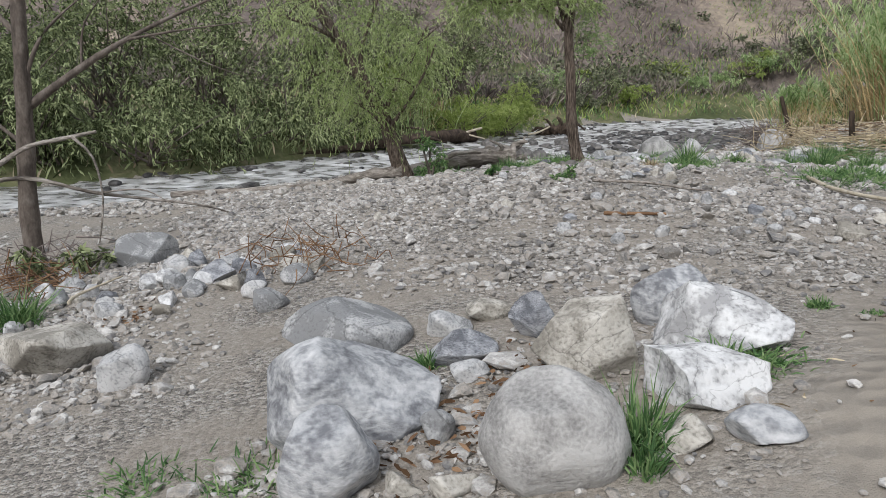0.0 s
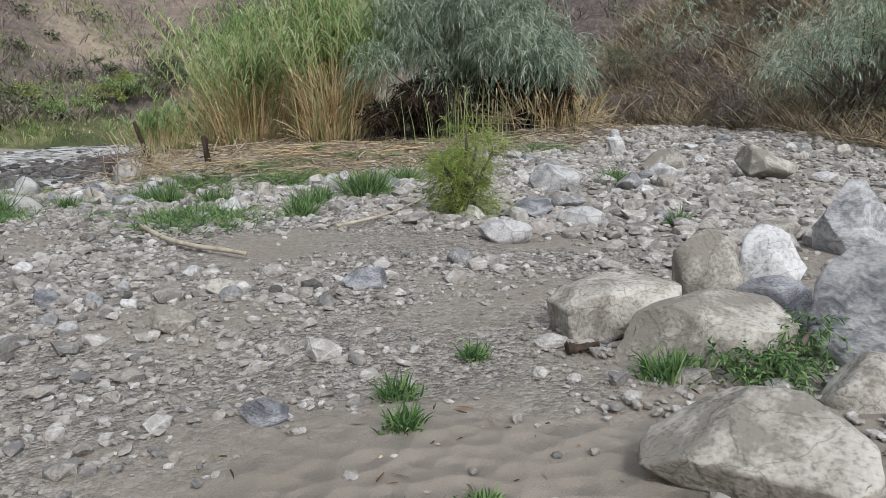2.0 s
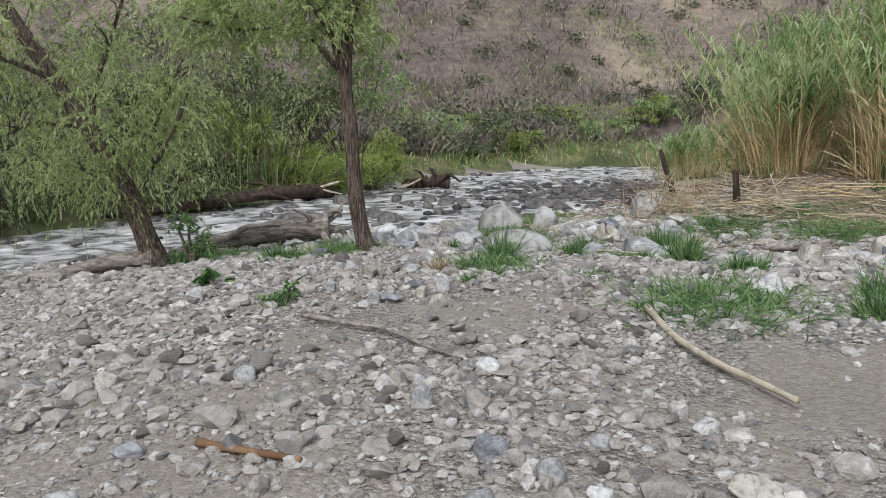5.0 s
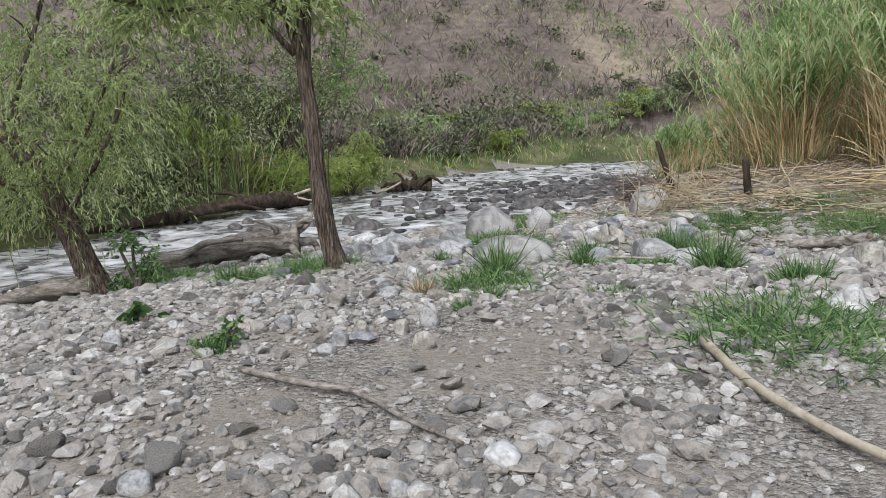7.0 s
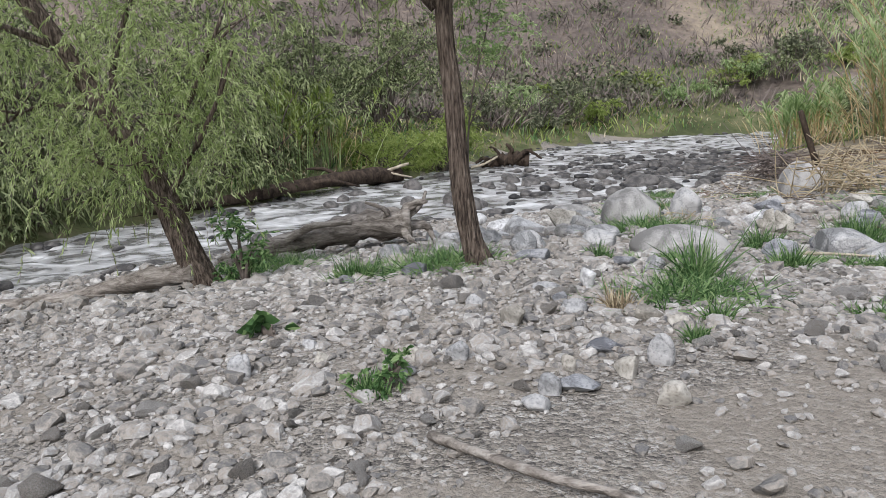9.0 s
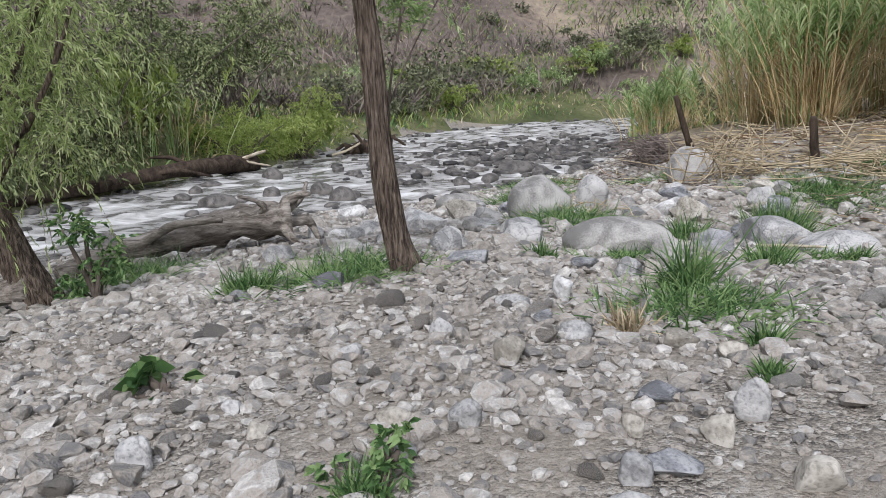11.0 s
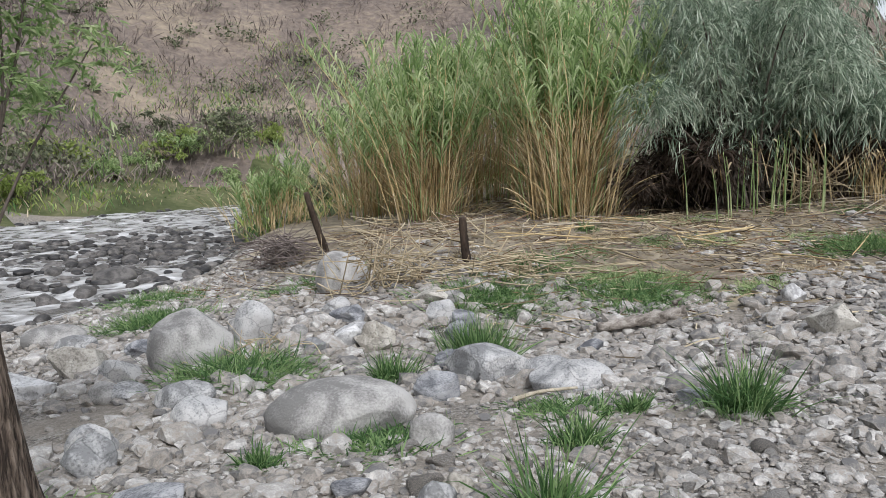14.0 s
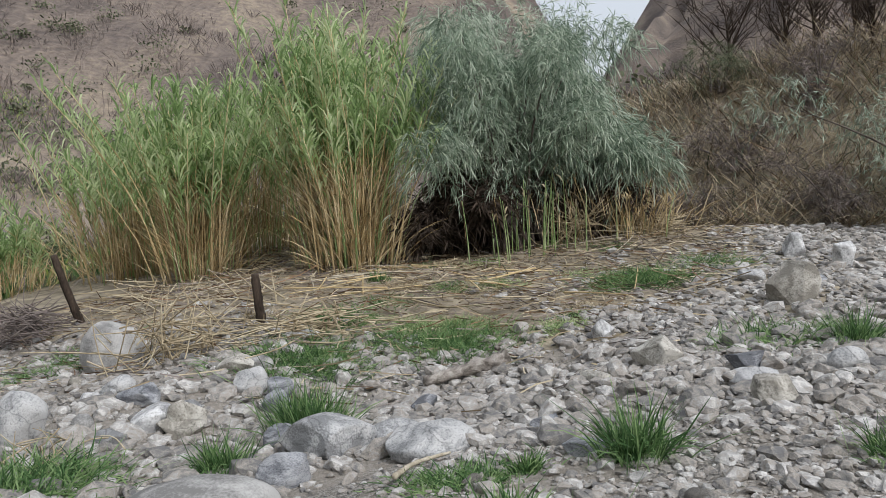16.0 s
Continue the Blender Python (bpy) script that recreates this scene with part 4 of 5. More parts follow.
def wood(name, points, r0, r1, mat, label, category, sides=10, wobble=0.1, seed=1, forks=(), group="driftwood on the bar"):
    """A fallen trunk or stick lying along the given points, with stubs forking off."""
    rng = np.random.default_rng(seed)
    p = np.array(points, float)
    o = p[0].copy()
    ob = thing(name, *o, label, category, group)
    v, f = tubes([limb(p - o, r0, r1, 22)], sides, wobble, rng)
    part("stem", mesh_np("stem", v, f, M[mat]), ob)
    for q, a, b in forks:
        v, f = tubes([limb(np.array(q, float) - o, a, b, 10)], max(5, sides // 2), wobble, rng)
        part("fork", mesh_np("fork", v, f, M[mat]), ob)
    return ob


def on_ground(points, lift):
    return [(x, y, gz(x, y) + lift) for x, y in points]


wood("bleached_stick", on_ground([(4.46, 9.3), (4.39, 8.65), (4.4, 8.06), (4.45, 7.7), (4.5, 7.35)], 0.055), 0.026, 0.017, "pale_wood", "long bleached stick lying on the stones", "stick", 8, 0.03, 3)
wood("thin_branch", on_ground([(1.9, 9.6), (2.27, 9.15), (2.52, 8.96), (2.73, 8.57), (2.93, 8.22)], 0.05), 0.022, 0.008, "driftwood", "thin grey-brown fallen branch on gravel", "branch", 6, 0.06, 4)
wood("thin_branch", on_ground([(5.77, 7.88), (6.34, 7.92), (7.1, 8.4), (7.86, 8.88)], 0.05), 0.02, 0.01, "pale_wood", "pale thin stick on the sand", "branch", 6, 0.05, 5)
wood("driftwood_log", on_ground([(8.5, 15.0), (8.94, 14.71), (9.27, 14.38)], 0.12), 0.05, 0.09, "driftwood", "short weathered log between stones", "log", 10, 0.12, 6, [(on_ground([(9.2, 14.45), (9.25, 14.5), (9.4, 14.5)], 0.25), 0.03, 0.015)])
wood("driftwood_log", [(-1.0, 17.6, -0.82), (-0.5, 17.9, -0.70), (0.3, 18.1, -0.55), (1.1, 18.2, -0.45), (1.75, 18.2, -0.42)], 0.11, 0.25, "driftwood", "large weathered grey driftwood trunk with torn roots", "log", 14, 0.16, 7,
     [([(1.5, 18.2, -0.45), (1.8, 18.1, -0.15), (2.0, 18.0, -0.1)], 0.1, 0.03), ([(1.6, 18.2, -0.5), (1.95, 18.3, -0.5), (2.1, 18.2, -0.75)], 0.1, 0.03), ([(1.3, 18.2, -0.45), (1.4, 18.0, -0.2), (1.1, 17.9, -0.05)], 0.07, 0.02),
      ([(-0.2, 17.95, -0.65), (0.3, 17.8, -0.35), (0.9, 17.7, -0.3)], 0.07, 0.04), ([(1.6, 18.2, -0.4), (1.9, 18.4, -0.2), (2.0, 18.5, 0.0)], 0.06, 0.02), ([(1.6, 18.2, -0.4), (1.7, 17.9, -0.6), (1.9, 17.8, -0.8)], 0.08, 0.03)])
wood("fallen_log", [(-0.8, 15.8, -0.5), (-1.6, 16.0, -0.62), (-2.6, 16.2, -0.85), (-4.2, 16.6, -1.0), (-6.0, 16.9, -1.1)], 0.13, 0.07, "driftwood", "dark fallen trunk lying along the water", "log", 12, 0.1, 8)
wood("fallen_log", [(-5.2, 24.3, -1.1), (-3.4, 26.2, -1.0), (-2.0, 27.5, -0.88), (-0.6, 28.8, -0.8), (0.4, 29.8, -0.85), (1.2, 30.8, -0.95)], 0.10, 0.26, "post", "dark fallen trunk along the far bank", "log", 14, 0.14, 9,
     [([(-0.4, 29.0, -0.75), (-0.8, 29.0, -0.5), (-1.3, 28.8, -0.45)], 0.08, 0.03), ([(-1.4, 28.2, -0.85), (-0.6, 28.2, -0.75), (0.2, 28.6, -1.0)], 0.08, 0.03)])
wood("root_stump", [(4.2, 34.0, -1.2), (4.6, 33.9, -1.0), (5.2, 33.8, -0.9), (5.8, 33.7, -0.95)], 0.2, 0.24, "post", "tangled root stump stranded in the river", "stump", 10, 0.25, 10,
     [([(5.0, 33.8, -1.0), (5.2, 33.7, -0.6), (5.0, 33.6, -0.35)], 0.15, 0.05), ([(5.2, 33.8, -1.0), (5.6, 33.6, -0.7), (5.9, 33.6, -0.6)], 0.14, 0.05), ([(4.6, 33.8, -1.0), (4.2, 33.6, -0.8), (3.9, 33.5, -0.95)], 0.12, 0.04),
      ([(4.8, 33.7, -1.0), (4.6, 33.3, -0.75), (4.3, 33.1, -1.05)], 0.12, 0.04), ([(5.4, 33.7, -0.9), (5.7, 33.5, -0.6), (6.2, 33.4, -0.9)], 0.09, 0.03), ([(4.9, 33.8, -0.9), (4.6, 33.8, -0.5), (4.4, 33.7, -0.45)], 0.07, 0.02)])
wood("broken_branch", [(3.7, 33.0, -1.05), (4.1, 32.9, -0.95), (4.6, 32.8, -0.7)], 0.06, 0.03, "pale_wood", "pale broken branch caught on the stump", "branch", 8, 0.1, 24)
wood("broken_branch", [(0.6, 30.2, -0.95), (1.0, 30.4, -0.75), (1.6, 30.7, -0.6)], 0.08, 0.04, "pale_wood", "pale broken limb beside the dark trunk", "branch", 8, 0.1, 25,
     [([(0.9, 30.35, -0.8), (1.3, 30.3, -0.9), (1.7, 30.4, -1.0)], 0.05, 0.02)])
wood("dead_branch", [(-6.6, 9.2, -0.2), (-5.2, 9.2, 0.25), (-4.2, 9.3, 0.05), (-3.1, 9.6, -0.15), (-2.8, 9.9, -0.3)], 0.032, 0.01, "driftwood", "grey dead branch propped against the bare tree", "branch", 8, 0.06, 12,
     [([(-4.2, 9.3, 0.05), (-3.6, 9.2, 0.1), (-3.2, 9.1, -0.1)], 0.015, 0.004)])
wood("dead_branch", [(-5.4, 9.0, 0.3), (-4.9, 9.05, 0.62), (-4.5, 9.1, 0.72), (-4.1, 9.2, 0.80)], 0.034, 0.02, "driftwood", "broken grey branch on the bare tree", "branch", 8, 0.06, 13,
     [([(-4.35, 9.1, 0.75), (-4.15, 9.15, 0.5), (-4.1, 9.2, 0.0), (-4.2, 9.2, -0.55)], 0.02, 0.008)])
wood("dead_branch", on_ground([(-3.3, 6.5), (-3.35, 6.8), (-3.1, 7.2)], 0.15), 0.02, 0.008, "pale_wood", "thin pale stick lying among stones", "branch", 6, 0.06, 14)
wood("dead_branch", on_ground([(5.4, 13.55), (5.75, 13.6), (6.05, 13.5)], 0.08), 0.02, 0.01, "pale_wood", "pale stick lying across the stones", "branch", 6, 0.06, 15)
wood("driftwood_log", [(5.6, 2.9, 0.52), (5.9, 2.7, 0.60), (6.5, 2.5, 0.55)], 0.06, 0.08, "driftwood", "brown split log lying on boulders", "log", 10, 0.12, 16)


def post(x, y, top, lean, label):
    z = gz(x, y)
    rng = np.random.default_rng(int(x * 10))
    ob = thing("wooden_post", x, y, z - 0.1, label, "post", "old posts by the reeds")
    v, f = tubes([limb([(0, 0, 0), (lean * 0.5, 0, top * 0.5), (lean, 0, top + 0.1)], 0.075, 0.055, 14)], 10, 0.08, rng)
    part("shaft", mesh_np("shaft", v, f, M["post"]), ob)
    return ob


post(10.2, 22.4, 1.15, -0.45, "dark leaning wooden post by the water")
post(9.65, 18.1, 0.66, -0.1, "short dark broken wooden post")

# ---- canes and bushes ----


def cane_clump(x, y, canes, spread, height, seed, label, leaf="reed_leaf", lean=0.28, leaves=30, dry=0.5, leaf_length=0.68, foot=0.0):
    rng = np.random.default_rng(seed)
    ob = thing("cane_clump", x, y, gz(x, y) - 0.05, label, "reeds", "cane clumps on the bank")
    bx = rng.normal(size=(canes, 2)) * spread * 0.45
    lines, dry_lines = [], []
    base, way, size = [], [], []
    for k in range(canes):
        zz = gz(x + bx[k, 0], y + bx[k, 1]) - gz(x, y)
        h = height * rng.uniform(0.55, 1.05)
        out = bx[k] / spread * lean * h * rng.uniform(0.2, 1.1) + rng.normal(size=2) * 0.06 * h
        p = spline([(bx[k, 0], bx[k, 1], zz), (bx[k, 0] + out[0] * 0.3, bx[k, 1] + out[1] * 0.3, zz + h * 0.5), (bx[k, 0] + out[0], bx[k, 1] + out[1], zz + h)], 6)
        (dry_lines if k % 3 and dry > 0.15 else lines).append((p, np.linspace(0.016, 0.006, 6)))
        m = leaves
        s = (0.6 if k % 5 else 0.4) + rng.random(m) ** 0.8 * (0.4 if k % 5 else 0.6)
        s = np.minimum(s, 0.999) * 5
        i = np.minimum(s.astype(int), 4)
        q = p[i] + (p[i + 1] - p[i]) * (s - i)[:, None]
        a = rng.uniform(0, 6.3, m)
        base.append(q)
        way.append(np.stack([np.cos(a) * 0.6, np.sin(a) * 0.6, rng.uniform(1.0, 2.6, m)], -1))
        size.append(leaf_length * rng.uniform(0.5, 1.5, m))
    for line in lines:
        v, f = tubes([line], 4)
        part("stalk", mesh_np("stalk", v, f, M["reed_leaf"]), ob, "green cane stalk")
    for line in dry_lines:
        v, f = tubes([line], 5)
        part("stalk", mesh_np("stalk", v, f, M["cane"]), ob, "golden dry cane stalk")
    v, f = ribbons(np.concatenate(base), np.concatenate(way), np.concatenate(size), 0.036, 0.6, rng, 3)
    part("leaves", mesh_np("leaves", v, f, M[leaf], False), ob, "long arching green leaves", "stuff")
    n = int(canes * 22 * dry)
    b = np.column_stack([rng.normal(size=(n, 2)) * spread * 0.5, rng.uniform(0, height * 0.46, n)])
    a = np.column_stack([b[:, :2] / spread * 0.4 + rng.normal(size=(n, 2)) * 0.16, np.ones(n) * rng.uniform(0.5, 1, n)])
    v, f = ribbons(b, a, rng.uniform(0.4, 1.2, n), 0.018, 0.25, rng, 3)
    part("dry_leaves", mesh_np("dry_leaves", v, f, M["cane"], False), ob, "dry golden leaves round the foot", "stuff")
    return ob


cane_clump(13.5, 23.0, 150, 0.62, 4.0, 51, "tall giant-cane clump, green above and golden below", lean=0.55)
cane_clump(14.0, 19.4, 150, 0.75, 4.1, 52, "giant-cane clump with arching green tops", lean=0.5)
cane_clump(15.2, 20.6, 130, 0.8, 5.1, 53, "tallest giant-cane clump with plumed green tops", lean=0.3)
cane_clump(13.4, 29.4, 44, 1.3, 1.7, 54, "low green cane clump by the river bend", lean=0.5, dry=0.3)
cane_clump(17.0, 24.5, 160, 2.0, 4.2, 55, "green cane clump behind the front reeds", lean=0.4)
cane_clump(15.2, 26.6, 140, 1.6, 3.6, 56, "green and straw cane clump behind the front reeds", lean=0.4)


def bush(name, x, y, radii, z, n, leaf, seed, label, category, leaf_length=0.16, width=0.02, sag=0.5, stems=14, twig=0.45, group="bushes by the river", trunk="grey_bark", low=(0.12, 0.4)):
    """A bush: stems from the ground, and an uneven crown of many lobes of leaves."""
    rng = np.random.default_rng(seed)
    ob = thing(name, x, y, gz(x, y) - 0.05, label, category, group)
    rx, ry, rz = radii
    lobes = rng.normal(size=(stems, 3)) * np.array([rx, ry, rz]) * 0.5 + np.array([0, 0, z])
    lobes[:, 2] = np.maximum(lobes[:, 2], rng.uniform(*low, stems) * z)
    lines = [limb([(rng.normal() * 0.15 * rx, rng.normal() * 0.15 * ry, 0), (q[0] * 0.5, q[1] * 0.5, q[2] * 0.6), q], 0.04, 0.008, 8) for q in lobes]
    for line in lines:
        v, f = tubes([line], 5)
        part("stem", mesh_np("stem", v, f, M[trunk]), ob)
    pick = rng.integers(stems, size=n // 10)
    d = rng.normal(size=(n // 10, 3))
    d /= np.linalg.norm(d, axis=1, keepdims=True)
    size = rng.uniform(0.22, 0.5, stems)[pick][:, None]
    tips = lobes[pick] + d * size * np.array([rx, ry, rz]) * rng.uniform(0.5, 1, (n // 10, 1))
    v, f, _, _ = leafy_twigs(tips, rng, 10, twig, leaf_length, width, 0.9, sag)
    part("crown", mesh_np("crown", v, f, M[leaf], False), ob, kind="stuff")
    return ob


bush("weeping_bush", 16.6, 17.2, (2.1, 1.6, 2.1), 3.1, 46000, "blue_leaf", 61, "dense grey-green bush with long drooping leaves", "bush", 0.21, 0.017, 0.8, 44, 0.6, low=(0.58, 0.95))
bush("weeping_bush", 18.3, 16.0, (1.5, 1.3, 1.3), 2.4, 12000, "blue_leaf", 62, "grey-green bush arching over the bank", "bush", 0.28, 0.02, 0.8, 20, 0.7, low=(0.6, 0.95))
bush("weeping_bush", 20.6, 8.2, (2.6, 2.6, 1.5), 1.5, 22000, "blue_leaf", 63, "feathery grey-green bush on the earth bank", "bush", 0.14, 0.016, 0.7, 30, 0.6)
for x, y, s, n, leaf, seed in ((20.6, 11.0, 0.9, 2600, "scrub", 65), (22.6, 13.2, 1.2, 3200, "scrub", 66), (21.2, 14.6, 1.0, 2600, "scrub", 67), (23.6, 11.4, 1.2, 3000, "scrub", 68), (19.6, 5.0, 0.8, 2200, "dead", 69), (22.8, 16.0, 1.3, 3200, "scrub_green", 70), (24.6, 14.0, 1.1, 3000, "scrub_green", 87)):
    bush("dry_shrub", x, y, (s, s, s * 0.7), s * 0.7, n, leaf, seed, "dry brown brush on the earth bank", "shrub", 0.22, 0.012, 0.3, 14, 0.5, "dry shrubs on the bank", "scrub")
bush("weeping_bush", 20.3, 5.0, (1.8, 2.0, 1.4), 1.6, 11000, "dark_leaf", 64, "dark bush at the foot of the bank", "bush", 0.14, 0.016, 0.6, 14, 0.5)
# near-black brush: deep shade under the weeping bush is put into its colour
bush("undergrowth_shade", 17.5, 18.0, (2.3, 1.1, 1.0), 1.0, 30000, "post", 161, "dead undergrowth coloured near-black for the deep shade beneath the drooping bush", "bush", 0.3, 0.03, 0.4, 26, 0.5, trunk="post")
bush("undergrowth_shade", 18.9, 16.6, (1.7, 1.0, 0.8), 0.9, 11000, "post", 164, "dead undergrowth coloured near-black for the deep shade beneath the drooping bush", "bush", 0.3, 0.03, 0.4, 20, 0.5, trunk="post")
cane_clump(16.3, 16.6, 30, 1.8, 1.7, 162, "bare pale canes standing under the drooping bush", "straw", 0.3, 2, 0.05, 0.3)
cane_clump(18.4, 15.2, 34, 1.2, 1.5, 163, "bent dry canes at the foot of the bank", "cane", 0.5, 4, 0.4, 0.4)
# thicket on the far bank, downstream
for x, y, r, z, n, leaf, seed in ((-13.0, 21.6, (3, 2, 2.2), 2.6, 11000, "dark_leaf", 71), (-9.9, 23.4, (2.6, 2, 2.2), 2.7, 11000, "dark_leaf", 72), (-7.4, 25.6, (2.4, 2, 2), 2.6, 9000, "dark_leaf", 73),
                                  (-11.6, 19.8, (2, 1.4, 1.3), 1.6, 8000, "dark_leaf", 74), (-17, 20.5, (3, 2.4, 2.4), 2.5, 9000, "dark_leaf", 75), (-4.6, 29.6, (2.4, 1.8, 2.3), 2.8, 10000, "dark_leaf", 76),
                                  (-1.6, 33.2, (2.2, 1.8, 1.9), 2.2, 11000, "dark_leaf", 77), (0.6, 35.8, (2.6, 2, 1.5), 2.1, 10000, "dark_leaf", 78)):
    bush("thicket_bush", x, y, r, z, n, leaf, seed, "dense dark green bush overhanging the far bank", "bush", 0.14, 0.042, 0.4, 30, 0.5)
for x, y, n, seed in ((-12.8, 18.4, 5000, 171), (-10.3, 19.6, 5500, 172), (-8.0, 21.0, 5500, 173), (-6.3, 23.2, 5500, 174), (-15.6, 17.0, 4500, 175), (-5.0, 25.6, 5000, 176), (-3.6, 27.6, 4500, 177), (-2.6, 29.6, 4500, 178)):
    bush("thicket_bush", x, y, (1.9, 1.5, 1.2), 1.0, n, "dark_leaf", seed, "low dark bush hanging over the water", "bush", 0.15, 0.042, 0.7, 18, 0.5)
for x, y, r, z, n, seed in ((2.6, 32.9, (1.9, 1.3, 1.0), 1.0, 12000, 81), (0.9, 31.7, (1.4, 1.0, 0.7), 0.7, 7000, 82)):
    bush("bright_bush", x, y, r, z, n, "bright_leaf", seed, "bright yellow-green willow scrub on the far bank", "bush", 0.14, 0.02, 0.2, 18, 0.35)
bush("leafy_shrub", -0.25, 15.75, (0.35, 0.3, 0.45), 0.55, 1300, "grass", 84, "small leafy shrub at the foot of the willow", "shrub", 0.065, 0.026, 0.3, 8, 0.15)
bush("leafy_shrub", 4.9, 3.25, (0.32, 0.3, 0.14), 0.14, 2600, "grass", 85, "low leafy weed between the boulders", "weed", 0.04, 0.009, 0.3, 12, 0.12)
bush("leafy_shrub", -4.2, 8.4, (0.4, 0.4, 0.3), 0.3, 700, "dark_leaf", 86, "dark weed at the foot of the bare tree", "weed", 0.1, 0.03, 0.4, 8, 0.15)
for x, y, seed in ((-1.9, 29.9, 91), (-0.8, 30.9, 92)):
    cane_clump(x, y, 26, 0.8, 2.5, seed, "pale green reeds on the far bank", "bright_leaf", 0.3, 26, 0.1, 0.6)


# ---- bank behind the reeds: dry stalks, litter ----
def litter():
    rng = np.random.default_rng(101)
    n = 10500
    x, y = rng.uniform(7.2, 19.8, n), rng.uniform(12.6, 24, n)
    keep = (x - 8.4 - 0.7 * np.maximum(16.5 - y, 0) * (y < 16.5)) * 0.6 + rng.normal(size=n) > 0.3
    x, y = x[keep], y[keep]
    z = ground_height(x, y) + rng.uniform(0.01, 0.1, len(x))
    a = rng.uniform(0, 6.3, len(x))
    v, f = ribbons(np.column_stack([x, y, z]), np.column_stack([np.cos(a), np.sin(a), rng.normal(size=len(x)) * 0.10]), 0.10 + 0.65 * rng.random(len(x)) ** 2.2, 0.014, 0.03, rng, 2, False, 0.15)
    tagged(new("straw_litter", mesh_np("straw_litter", v, f, [M["straw"], M["dead"], M["scrub"]], False, np.repeat(rng.choice(3, len(x), p=[0.55, 0.15, 0.3]), 2))), "fallen dry cane straw strewn over the ground", "straw", kind="stuff")
    n = 15000
    u = rng.uniform(-0.6, 4.8, n)
    y = rng.uniform(2.5, 17.5, n)
    x = 19.0 + 0.25 * (y - 5.0) + u
    z = ground_height(x, y)
    a = rng.uniform(0, 6.3, n)
    v, f = ribbons(np.column_stack([x, y, z]), np.column_stack([np.cos(a) * 0.6 - 0.25, np.sin(a) * 0.6, rng.uniform(0.2, 1.2, n)]), rng.uniform(0.3, 1.4, n), 0.02, 0.2, rng, 3, True, 0.08)
    tagged(new("bank_brush", mesh_np("bank_brush", v, f, [M["straw"], M["scrub"], M["dead"], M["scrub_green"]], False, np.repeat(rng.choice(4, n, p=[0.62, 0.20, 0.06, 0.12]), 3))), "dry stalks and brush covering the earth bank", "dry brush", kind="stuff")


litter()


def straw_pile(x, y, n, length, lift, seed, label, flat=0.35, mat="straw"):
    rng = np.random.default_rng(seed)
    b = np.column_stack([rng.normal(size=(n, 2)) * 0.28, rng.uniform(0, lift, n)])
    a = np.column_stack([rng.normal(size=(n, 2)), rng.normal(size=n) * flat])
    ob = thing("straw_pile", x, y, gz(x, y) + 0.02, label, "straw pile", "piles of flood debris")
    for k in range(n):
        way = a[k] / np.linalg.norm(a[k]) * length * rng.uniform(0.4, 1.2)
        line = spline([b[k] - way * 0.35, b[k] + way * 0.2 + rng.normal(size=3) * 0.04, b[k] + way * 0.65], 6)
        line[:, 2] = np.maximum(line[:, 2], 0.0)
        v, f = tubes([(line, np.linspace(0.011, 0.005, 6) * min(1, length + 0.2))], 4)
        part("cane", mesh_np("cane", v, f, M[mat]), ob)
    return ob


straw_pile(8.6, 18.4, 70, 1.3, 0.5, 111, "heap of broken dry canes leaning on stones", 0.5)
straw_pile(9.4, 17.2, 60, 1.2, 0.25, 112, "heap of dry canes over grass", 0.2)
straw_pile(8.2, 18.7, 22, 1.6, 0.3, 113, "upright splintered dry canes", 1.6)
straw_pile(9.6, 23.0, 120, 1.5, 0.5, 114, "grey tangle of flood-washed branches by the water", 0.4, "scrub")
straw_pile(5.2, 16.6, 30, 0.45, 0.15, 115, "small heap of dry roots and grass", 0.4)
straw_pile(19.0, 14.8, 90, 1.6, 0.4, 116, "fallen canes at the foot of the bank", 0.3)
straw_pile(17.2, 16.0, 50, 1.8, 0.6, 117, "bare pale canes standing under the bush", 1.4)
straw_pile(-1.32, 7.0, 90, 0.35, 0.35, 118, "clump of flood-torn dead roots on the gravel", 0.7, "dead")
straw_pile(-4.6, 8.6, 90, 0.6, 0.4, 120, "tangle of dead twigs round the tree's foot", 0.6, "scrub")
straw_pile(-4.3, 7.9, 80, 0.5, 0.3, 119, "dry leaf litter caught at the tree's foot", 0.5, "dead")


def fallen_canes():
    """Broken canes fanned out on the ground below the clumps."""
    rng = np.random.default_rng(131)
    for k in range(90):
        cx, cy, reach = ((13.5, 22.6, 2.2), (13.7, 18.9, 2.4), (12.0, 19.6, 2.6), (10.6, 17.6, 2.4), (13.2, 16.4, 2.6), (18.6, 14.6, 2.2))[k % 6]
        a = rng.uniform(0, 6.3)
        r = reach * math.sqrt(rng.random())
        x, y = cx + r * math.cos(a), cy + r * math.sin(a)
        turn, length = a + rng.normal() * 0.9, rng.uniform(0.6, 2.0)
        ends = [(x + length * q * math.cos(turn), y + length * q * math.sin(turn)) for q in (-0.5, 0.0, 0.5)]
        lift = rng.uniform(0.02, 0.14)
        rise = rng.uniform(0, 0.35) if k % 3 == 0 else 0.0
        pts = [(px, py, gz(px, py) + lift + rise * q) for (px, py), q in zip(ends, (0, 0.4, 1))]
        wood("fallen_cane", pts, rng.uniform(0.010, 0.018), 0.008, ("straw", "cane", "pale_wood")[k % 3], "dry broken cane lying on straw litter", "cane", 5, 0.03, 2000 + k, group="fallen canes by the reeds")


fallen_canes()


